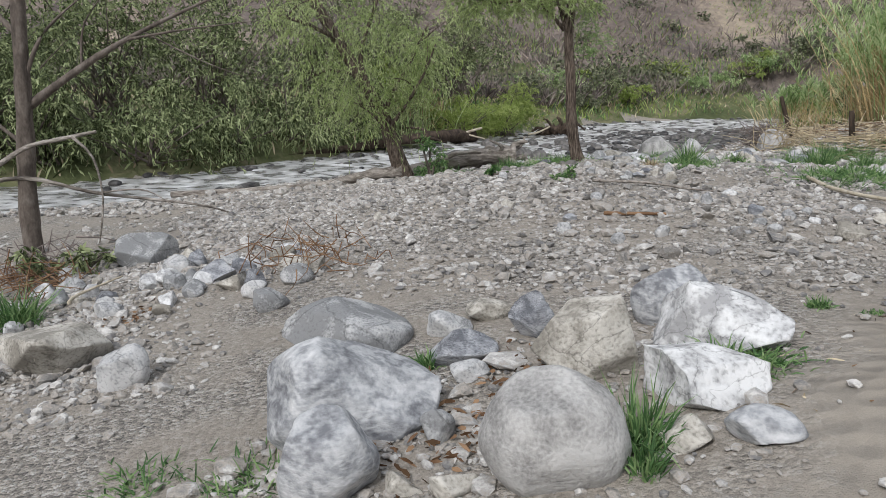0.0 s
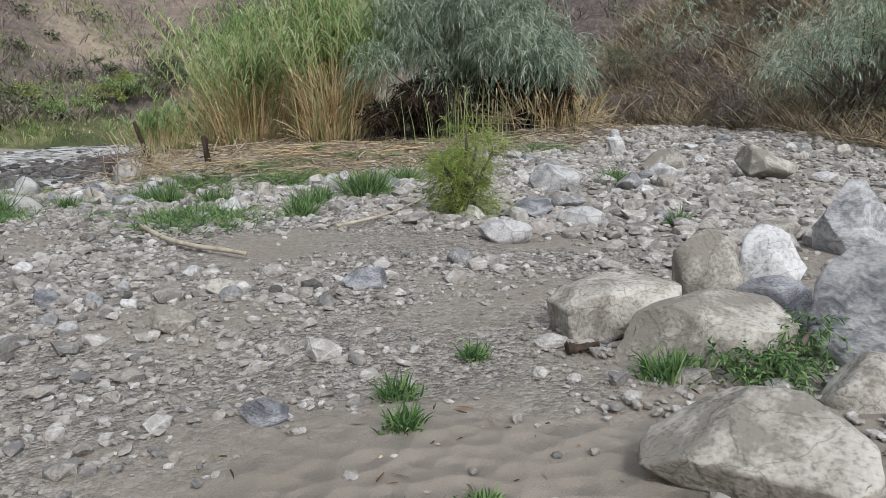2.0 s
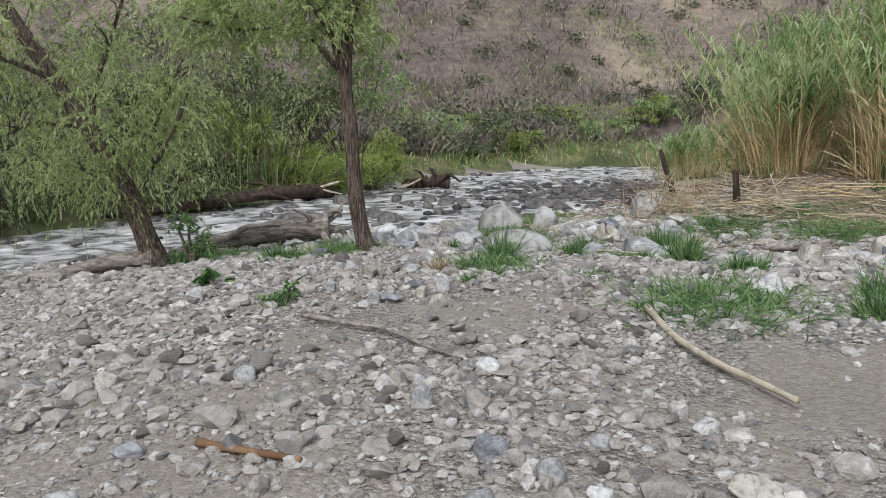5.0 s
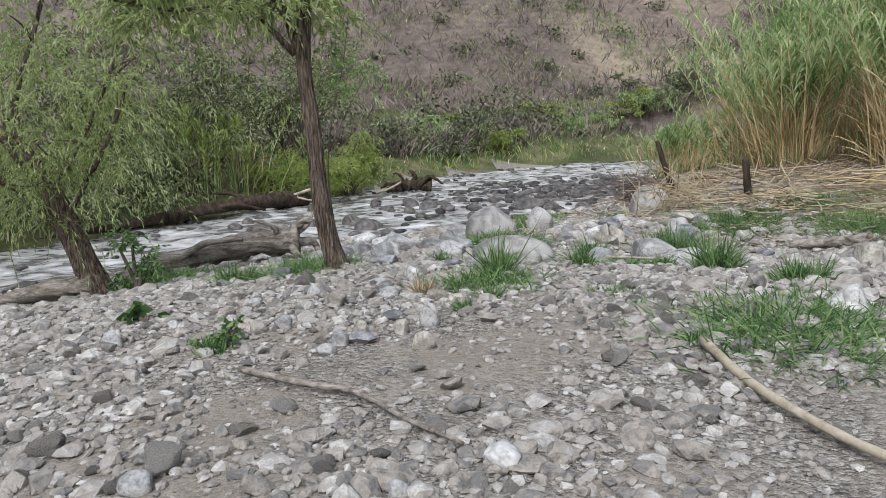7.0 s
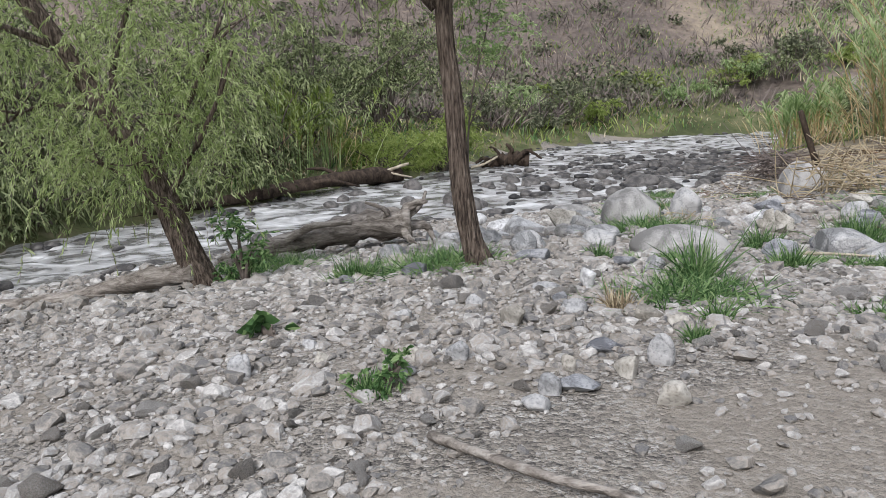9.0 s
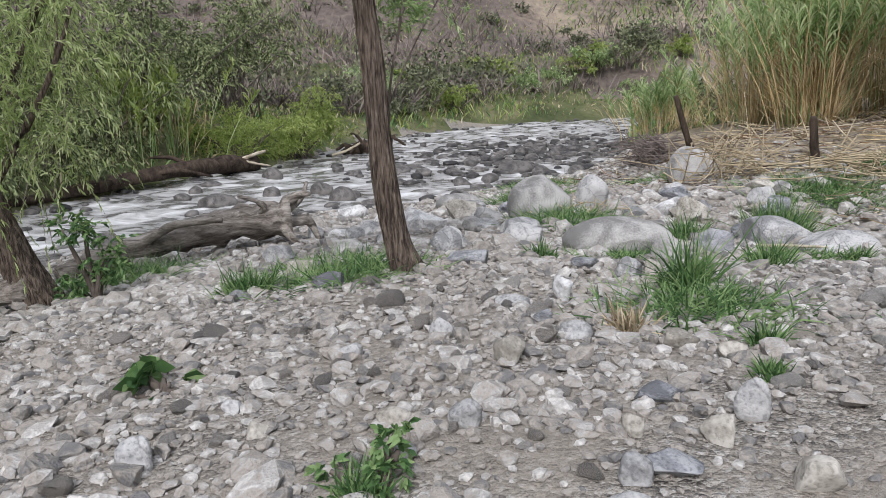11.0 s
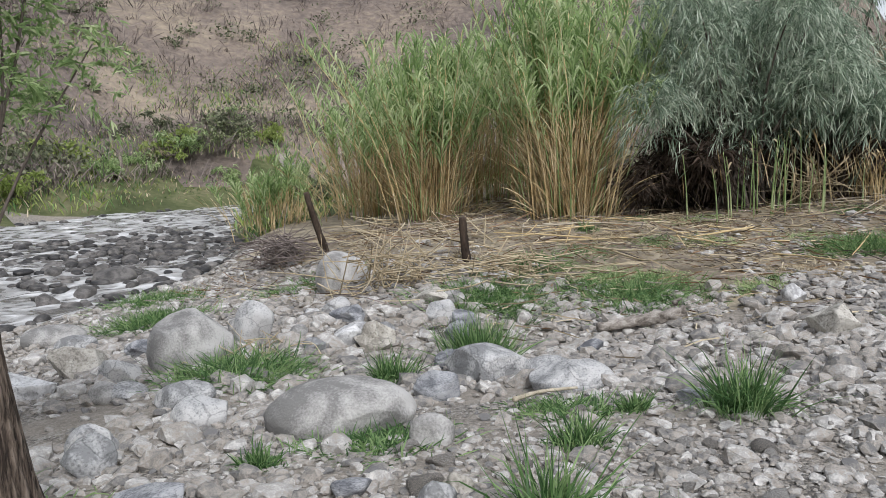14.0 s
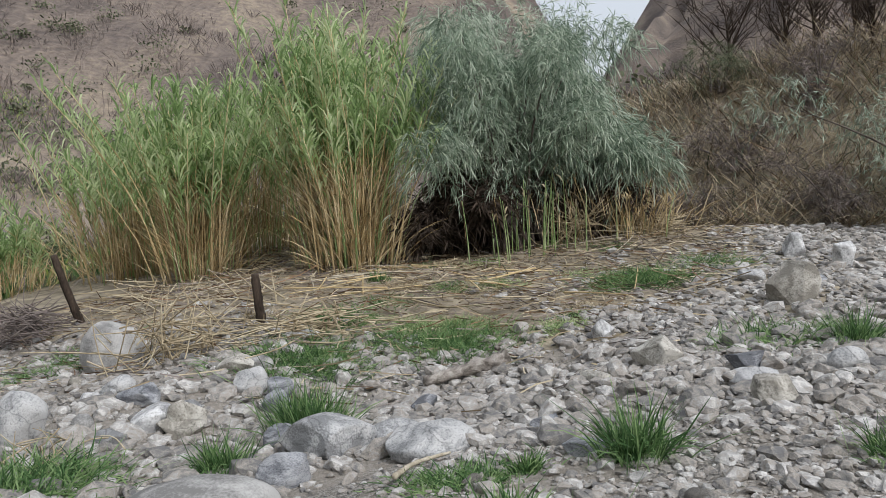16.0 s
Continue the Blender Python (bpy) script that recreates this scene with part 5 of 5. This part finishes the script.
# ---- grass ----
def tuft(x, y, width, height, seed, mat="grass", dense=1.0):
    rng = np.random.default_rng(seed)
    flat = width > 2.2 * height
    height *= 0.72 if flat else 0.95
    n = int(min(2600, max(70, (1900 if flat else 900) * width * dense + 70)))
    b = np.column_stack([rng.normal(size=(n, 2)) * width * (0.27 if flat else 0.17), np.zeros(n)])
    b[:, 2] = ground_height(x + b[:, 0], y + b[:, 1]) - gz(x, y)
    a = np.column_stack([b[:, :2] / width * (1.3 if flat else 1.1) + rng.normal(size=(n, 2)) * (0.8 if flat else 0.25), np.ones(n)])
    length, droop = height * rng.uniform(0.45, 1.3, n), rng.uniform(0.1, 0.95 if height < 0.5 else 0.4, n)
    ob = thing("grass_tuft", x, y, gz(x, y) - 0.01, "", "grass")
    sector = ((np.arctan2(b[:, 1], b[:, 0]) / math.pi + 1) * (2 if width > 0.3 else 1)).astype(int)
    for k in np.unique(sector):
        q = sector == k
        v, f = ribbons(b[q], a[q], length[q], 0.009 + 0.004 * min(1, height), droop[q], rng, 3, True, 0.12)
        part("foliage", mesh_np("foliage", v, f, M[mat], False), ob, kind="stuff")
    label = "low spreading patch of green grass among stones" if flat else "upright tuft of green rushes" if height > 0.35 else "small green grass tuft between stones"
    return tagged(ob, label, "grass", "grass tufts on the bar")


tuft(6.08, 8.95, 0.40, 0.32, 401)
tuft(6.04, 12.25, 0.46, 0.50, 402)
tuft(2.05, 13.9, 0.9, 0.36, 403)
tuft(1.95, 14.9, 0.95, 0.26, 414)
tuft(1.25, 14.09, 0.6, 0.30, 404)
tuft(-0.1, 17.0, 1.1, 0.4, 415)
tuft(3.66, 11.66, 0.82, 0.33, 405)
tuft(3.85, 12.05, 0.26, 0.50, 406)
tuft(7.02, 15.41, 0.74, 0.54, 408)
tuft(5.06, 9.41, 1.09, 0.33, 409)
tuft(4.54, 10.94, 0.31, 0.13, 410)
tuft(4.50, 10.18, 0.16, 0.14, 411)
tuft(1.63, 10.25, 0.19, 0.09, 412)
tuft(4.47, 9.41, 0.21, 0.10, 413)
tuft(5.77, 12.84, 0.21, 0.17, 416)
tuft(4.79, 12.56, 0.32, 0.25, 417)
tuft(6.05, 10.85, 0.54, 0.25, 418)
tuft(8.68, 16.41, 0.99, 0.35, 419, "grass", 0.45)
tuft(10.00, 15.32, 1.34, 0.37, 420, "grass", 0.45)
tuft(13.82, 13.86, 1.15, 0.38, 421, "grass", 0.45)
tuft(15.20, 13.02, 1.25, 0.42, 422, "grass", 0.45)
tuft(9.31, 11.01, 0.48, 0.42, 423)
tuft(4.3, 13.7, 0.75, 0.2, 424)
tuft(3.56, 13.76, 0.25, 0.2, 441)
tuft(8.57, 16.75, 1.3, 0.4, 442)
tuft(9.97, 15.4, 1.3, 0.42, 445)
tuft(10.3, 17.3, 1.0, 0.25, 446)
tuft(13.5, 13.9, 1.3, 0.42, 450)
tuft(6.1, 20.9, 1.2, 0.45, 451)
tuft(7.1, 23.0, 1.3, 0.4, 452)
tuft(5.6, 13.2, 0.7, 0.2, 453)
tuft(8.7, 20.8, 1.6, 0.3, 454)
tuft(1.62, 10.29, 0.2, 0.14, 455)
tuft(3.58, 10.94, 0.15, 0.16, 456)
tuft(3.3, 10.53, 0.14, 0.12, 457)
tuft(7.75, 9.9, 0.7, 0.4, 458)
tuft(7.1, 10.0, 0.25, 0.3, 459)
tuft(4.5, 3.58, 0.35, 0.16, 460)
tuft(4.12, 4.44, 0.16, 0.12, 461)
tuft(3.5, 4.29, 0.2, 0.14, 462)
tuft(4.76, 16.10, 1.01, 0.45, 425)
tuft(6.58, 9.58, 0.45, 0.34, 426)
tuft(9.59, 11.68, 0.99, 0.39, 427, "grass", 0.45)
tuft(5.46, 9.90, 1.06, 0.21, 428)
tuft(3.04, 3.35, 0.15, 0.07, 429)
tuft(2.82, 3.38, 0.10, 0.10, 430)
tuft(2.39, 4.06, 0.12, 0.05, 431)
tuft(2.17, 4.25, 0.14, 0.10, 432)
tuft(3.27, 3.99, 0.16, 0.13, 433)
tuft(1.38, 3.42, 0.43, 0.17, 434)
tuft(0.77, 2.79, 0.26, 0.31, 435)
tuft(0.74, 2.58, 0.18, 0.18, 436, "grass", 0.3)
tuft(-0.09, 3.98, 0.13, 0.16, 437)
tuft(-0.88, 3.03, 0.40, 0.16, 438, "grass", 0.3)
tuft(-1.39, 3.19, 0.35, 0.14, 439, "grass", 0.3)
tuft(-3.78, 6.50, 0.40, 0.46, 440)
tuft(10.69, 8.05, 0.39, 0.32, 443)
tuft(7.79, 10.03, 0.66, 0.44, 444)
tuft(8.30, 5.69, 0.23, 0.23, 447)
tuft(5.81, 15.33, 0.40, 0.40, 448)
tuft(3.12, 11.38, 0.22, 0.19, 449, "straw")



bush("leafy_shrub", 7.27, 7.62, (0.36, 0.34, 0.5), 0.45, 7500, "bright_leaf", 181, "fine-leaved light green upright shrub among stones", "shrub", 0.1, 0.007, 0.05, 22, 0.3, "plants on the bar")
bush("broad_leaf_plant", 0.86, 11.7, (0.24, 0.22, 0.05), 0.07, 70, "grass", 182, "low plant with broad dark lobed leaves", "plant", 0.10, 0.085, 0.3, 7, 0.1, "plants on the bar")
bush("leafy_shrub", 1.68, 10.32, (0.14, 0.12, 0.09), 0.1, 420, "grass", 183, "small bright green herb between stones", "plant", 0.04, 0.02, 0.2, 9, 0.07, "plants on the bar")
bush("leafy_shrub", 5.35, 2.2, (0.3, 0.3, 0.2), 0.2, 900, "grass", 184, "green weed growing between boulders", "plant", 0.05, 0.02, 0.2, 9, 0.1, "plants on the bar")


weeds = np.random.default_rng(191)
for k in range(26):
    x, y = weeds.uniform(9.5, 18), weeds.uniform(13.6, 18.4)
    if x - 9.5 > 0.7 * max(16.0 - y, 0):
        tuft(x, y, weeds.uniform(0.4, 1.0), weeds.uniform(0.12, 0.26), 700 + k, ("grass", "straw", "reed_leaf")[k % 3], 0.5)


def leaf_litter():
    """Reddish fallen leaves caught between the boulders."""
    rng = np.random.default_rng(195)
    spots = ((0.12, 3.2), (0.42, 3.55), (0.25, 3.9), (-0.1, 2.95), (-2.6, 6.3))
    x = np.concatenate([rng.normal(a, 0.15, 60) for a, _ in spots])
    y = np.concatenate([rng.normal(b, 0.15, 60) for _, b in spots])
    n = len(x)
    a = rng.uniform(0, 6.3, n)
    v, f = ribbons(np.column_stack([x, y, ground_height(x, y) + rng.uniform(0.005, 0.035, n)]), np.column_stack([np.cos(a), np.sin(a), rng.normal(size=n) * 0.3]), rng.uniform(0.03, 0.08, n), 0.022, 0.2, rng, 2)
    tagged(new("leaf_litter", mesh_np("leaf_litter", v, f, M["dead"], False)), "reddish dead leaves caught between boulders", "leaf litter", kind="stuff")


leaf_litter()


def sand_debris():
    """Bits of twig and husk lying on the trodden sand."""
    rng = np.random.default_rng(197)
    n = 260
    x, y = rng.uniform(1.3, 4.6, n), rng.uniform(1.6, 4.4, n)
    a = rng.uniform(0, 6.3, n)
    v, f = ribbons(np.column_stack([x, y, ground_height(x, y) + 0.008]), np.column_stack([np.cos(a), np.sin(a), rng.normal(size=n) * 0.15]), 0.02 + 0.09 * rng.random(n) ** 3, 0.009, 0.05, rng, 2, True, 0.2)
    tagged(new("sand_debris", mesh_np("sand_debris", v, f, [M["dead"], M["post"], M["straw"]], False, np.repeat(rng.choice(3, n), 2))), "small twig bits and husks on trodden sand", "debris", kind="stuff")


sand_debris()
wood("thin_branch", on_ground([(1.58, 7.37), (1.84, 7.18), (2.08, 7.02)], 0.03), 0.022, 0.014, "dead", "reddish broken stick on the gravel", "branch", 6, 0.08, 21)
wood("bark_piece", on_ground([(4.46, 4.12), (4.53, 4.08), (4.63, 4.05)], 0.03), 0.03, 0.012, "post", "small dark piece of rotten wood on sand", "wood", 7, 0.2, 22)


# ---- hillside scrub ----
def hill_scrub():
    rng = np.random.default_rng(201)
    for name, mat, count, blades, tall, label in (("hill_scrub", "scrub", 8500, 11, 1.0, "leafless mauve-brown scrub over the hillside"), ("hill_bushes", "scrub_green", 700, 100, 0.9, "scattered dull green bushes over the hillside")):
        bs, ws, ls = [], [], []
        b, r = np.radians(rng.uniform(-45, 84, count * 4)), 30 + 130 * rng.random(count * 4) ** 1.9
        x, y = 4 + r * np.sin(b), 12 + r * np.cos(b)
        d, far = river_distance(x, y)
        keep = (d > 2) & ((far > 0.5) | (x > 26) | (y > 33)) & (wave(x, y, 9, 3) + rng.normal(size=len(x)) * 0.5 > np.where(r > 75, 0.05, -0.9))
        x, y, r = x[keep][:count], y[keep][:count], r[keep][:count]
        z = ground_height(x, y)
        for k in range(len(x)):
            s = tall * rng.uniform(0.5, 1.6)
            if mat == "scrub":
                q = rng.normal(size=(blades, 3)) * np.array([s * 0.3, s * 0.3, 0.1 * s])
                w = np.column_stack([q[:, :2] / s * 1.2 + rng.normal(size=(blades, 2)) * 0.45, np.ones(blades)])
                l = s * rng.uniform(0.5, 1.1, blades)
            else:
                q = rng.normal(size=(blades, 3)) * np.array([s * 0.6, s * 0.6, s * 0.35]) + np.array([0, 0, s * 0.55])
                w = rng.normal(size=(blades, 3)) + np.array([0, 0, 0.4])
                l = 0.24 * rng.uniform(0.6, 1.3, blades)
            bs.append(q * np.array([1, 1, 1.0]) + np.array([x[k], y[k], z[k]]))
            ws.append(w)
            ls.append(l)
        v, f = ribbons(np.concatenate(bs), np.concatenate(ws), np.concatenate(ls), 0.06 if mat == "scrub" else 0.15, 0.1, rng, 2)
        tagged(new(name, mesh_np(name, v, f, M[mat], False)), label, "scrub", kind="stuff")


hill_scrub()


def far_bank_growth():
    """Grass and rough herbs on the flat beyond the river."""
    rng = np.random.default_rng(211)
    n = 60000
    x, y = rng.uniform(-22, 40, n), rng.uniform(18, 66, n)
    d, far = river_distance(x, y)
    keep = (d > 0.2) & ((far > 0.5) | (y > 29)) & (d < 24)
    x, y = x[keep], y[keep]
    lush = wave(x, y, 2.2, 5)
    z = ground_height(x, y)
    n = len(x)
    h = 0.35 + 0.45 * np.clip(lush + 0.4, 0, 1.4)
    v, f = ribbons(np.column_stack([x, y, z - 0.03]), np.column_stack([rng.normal(size=(n, 2)) * 0.4, np.ones(n)]), h * rng.uniform(0.5, 1.3, n), 0.055, 0.3, rng, 2)
    mix = (rng.random(n) < np.clip(0.25 - 0.3 * lush, 0.05, 0.8)).astype(int)
    tagged(new("bank_grass", mesh_np("bank_grass", v, f, [M["grass"], M["straw"], M["bright_leaf"], M["dark_leaf"]], False, np.repeat(np.where(x < -3, np.where(rng.random(n) < 0.8, 3, 1), np.where((mix == 0) & (rng.random(n) < 0.45), 2, mix)), 2))), "rough green and straw grass along the far bank", "grass", kind="stuff")


far_bank_growth()


def bank_shrubs():
    rng = np.random.default_rng(231)
    n = 0
    while n < 46:
        x, y = rng.uniform(4, 26), rng.uniform(30, 58)
        d, far = river_distance(np.array(x), np.array(y))
        if (far < 0.5 and (x < 15 or y < 33)) or d < 0.6 or d > 8:
            continue
        s = rng.uniform(0.5, 1.05)
        bush("bank_shrub", x, y, (1.3 * s, 1.1 * s, 0.7 * s), 0.75 * s, 1500, ("dark_leaf", "bright_leaf", "reed_leaf", "scrub_green")[n % 4], 600 + n, "low green shrub on the far river bank", "shrub", 0.2, 0.045, 0.3, 9, 0.3)
        n += 1


bank_shrubs()


def bare_tree(x, y, height, seed, label="leafless grey tree on top of the bank"):
    rng = np.random.default_rng(seed)
    ob = thing("leafless_tree", x, y, gz(x, y) - 0.1, label, "tree", "bare trees on the bank")
    v, f = tubes([limb([(0, 0, 0), (0.1, 0, height * 0.2), (0.2, 0.1, height * 0.42)], 0.07, 0.03, 10)], 8)
    part("trunk", mesh_np("trunk", v, f, M["post"]), ob)
    for _ in range(26):
        lines = []
        z0 = height * rng.uniform(0.02, 0.4)
        a, l = rng.uniform(0, 6.3), height * rng.uniform(0.3, 0.6)
        s = np.array([0.05, 0, z0])
        e = s + np.array([math.cos(a) * l * 0.7, math.sin(a) * l * 0.7, l * rng.uniform(0.6, 1.1)])
        main = limb([s, (s + e) / 2 + rng.normal(size=3) * 0.12, e], 0.022, 0.005, 8)
        lines.append(main)
        for _ in range(5):
            k = rng.integers(2, 8)
            q = main[0][k]
            lines.append(limb([q, q + rng.normal(size=3) * 0.2 + np.array([0, 0, 0.2]), q + rng.normal(size=3) * 0.45 + np.array([0, 0, 0.5])], 0.012, 0.004, 4))
        v, f = tubes(lines, 4)
        part("branch", mesh_np("branch", v, f, M["post"]), ob)
    return ob


bare_tree(25.5, 13.8, 4.2, 221)
bare_tree(27.3, 12.4, 4.0, 222)
bare_tree(29.0, 10.5, 4.5, 223)
bare_tree(26.4, 11.6, 3.4, 224)
bare_tree(24.6, 10.2, 3.0, 225)


# ---- stones of the bar ----
def stone_cover(x, y):
    """How thickly stones lie: thin on the sand at the start and along the worn path."""
    c = 0.52 + 0.7 * wave(x, y, 0.85, 12) + 0.25 * wave(x, y, 0.35, 13)
    c -= 1.6 * np.exp(-((x - 2.7) / 1.35) ** 2 - ((y - 2.4) / 1.45) ** 2)
    c -= 0.75 * np.exp(-((x - 4.6) / 1.3) ** 2 - ((y - 5.0) / 0.9) ** 2)
    c -= 0.8 * np.exp(-((x + 1.0) / 1.6) ** 2 - ((y - 4.6) / 1.4) ** 2)
    c += 0.35 * smooth(8.2, 10.5, y)
    c += 0.9 * np.exp(-((x + 3.2) / 1.4) ** 2 - ((y - 7.4) / 1.5) ** 2)
    c += 0.3 * smooth(6, 8, x) * (1 - smooth(12, 14, y))
    d, far = river_distance(x, y)
    litter_zone = smooth(9.0, 10.5, x - 0.7 * np.maximum(16.0 - y, 0)) * smooth(12.5, 14.5, y)
    c -= 0.8 * litter_zone
    c -= 1.2 * smooth(18.0, 20.0, x - 0.25 * (y - 5))
    return np.where((far > 0.5) | (d < 0.2), 0, np.clip(c, 0.002, 1))


def place_stones(count, box, sizes, rng, power):
    x, y = rng.uniform(box[0], box[1], count), rng.uniform(box[2], box[3], count)
    keep = rng.random(count) < stone_cover(x, y) ** power
    x, y = x[keep], y[keep]
    s = np.clip(np.exp(rng.normal(size=len(x)) * 0.45) * sizes[0], sizes[1], sizes[2])
    return x, y, s


def stone_field(name, shapes, x, y, s, rng, label):
    n = len(x)
    pick = rng.integers(len(shapes), size=n)
    a, tilt = rng.uniform(0, 6.3, n), rng.normal(size=n) * 0.22
    ratio = np.column_stack([np.ones(n), rng.uniform(0.6, 0.95, n), rng.uniform(0.3, 0.7, n)]) * (s / 2)[:, None]
    z = ground_height(x, y)
    vs, fs, at = [], [], 0
    for k, (v, f) in enumerate(shapes):
        i = np.where(pick == k)[0]
        if not len(i):
            continue
        q = v[None] * ratio[i][:, None]
        ct, st = np.cos(tilt[i])[:, None], np.sin(tilt[i])[:, None]
        qx, qz = q[..., 0] * ct - q[..., 2] * st, q[..., 0] * st + q[..., 2] * ct
        ca, sa = np.cos(a[i])[:, None], np.sin(a[i])[:, None]
        q = np.stack([qx * ca - q[..., 1] * sa + x[i][:, None], qx * sa + q[..., 1] * ca + y[i][:, None], qz + (z[i] + ratio[i][:, 2] * 0.45)[:, None]], -1)
        vs.append(q.reshape(-1, 3))
        fs.append((f[None] + (np.arange(len(i)) * len(v))[:, None, None] + at).reshape(-1, 3))
        at += len(i) * len(v)
    ob = new(name, mesh_np(name, np.concatenate(vs), np.concatenate(fs), M["stones"], False))
    return tagged(ob, label, "stones", kind="stuff")


def build_stones():
    rng = np.random.default_rng(301)
    fine = [rock_shape(2, rng, 11, 0.05, (0.42, 0.85)) for _ in range(24)]
    coarse = [rock_shape(1, rng, 4, 0.08, (0.6, 0.95)) for _ in range(24)]
    stone_field("bar_stones", fine, *place_stones(30000, (-4, 7, 3.0, 15.5), (0.058, 0.028, 0.17), rng, 2.0), rng, "grey and beige river stones covering the bar")
    stone_field("pebbles", coarse, *place_stones(36000, (-3.5, 7, 1.5, 14), (0.036, 0.015, 0.07), rng, 0.5), rng, "small pebbles between the stones")
    stone_field("side_stones", fine, *place_stones(10000, (6.5, 11.0, 2, 16.5), (0.095, 0.04, 0.3), rng, 1.4), rng, "flat grey stones spread over the side bar")
    stone_field("side_stones", coarse, *place_stones(16000, (11.0, 20.5, 2, 16.5), (0.098, 0.04, 0.3), rng, 1.3), rng, "grey stones farther off on the side bar")
    stone_field("shore_stones", coarse, *place_stones(26000, (-9, 10.5, 14.2, 27), (0.095, 0.04, 0.34), rng, 1.0), rng, "grey stones along the water's edge")
    stone_field("outer_stones", coarse, *place_stones(7000, (-14, 12, -5, 14), (0.09, 0.04, 0.25), rng, 1.0), rng, "scattered grey stones over the outer bar")
    meshes = [mesh_np("stone", *rock_shape(3, rng, 13, 0.05, (0.42, 0.84)), M["stone"]) for _ in range(12)]
    x, y = rng.uniform(0, 5.5, 900), rng.uniform(5.5, 13.5, 900)
    k = 0
    for px, py in zip(x, y):
        if k >= 260 or rng.random() > float(stone_cover(np.array(px), np.array(py))):
            continue
        s = float(np.clip(0.1 * math.exp(rng.normal() * 0.35), 0.06, 0.2))
        h = s * rng.uniform(0.45, 0.75)
        ob = new("stone", meshes[k % 12])
        ob.matrix_world = pose(px, py, gz(px, py) + h * 0.26, rng.normal() * 8, rng.normal() * 8, rng.uniform(0, 360)) @ Matrix.Diagonal((s / 2, s * rng.uniform(0.3, 0.46), h / 2, 1))
        tagged(ob, "fist-sized worn grey river stone on the gravel", "stone", "loose stones on the bar")
        k += 1


build_stones()
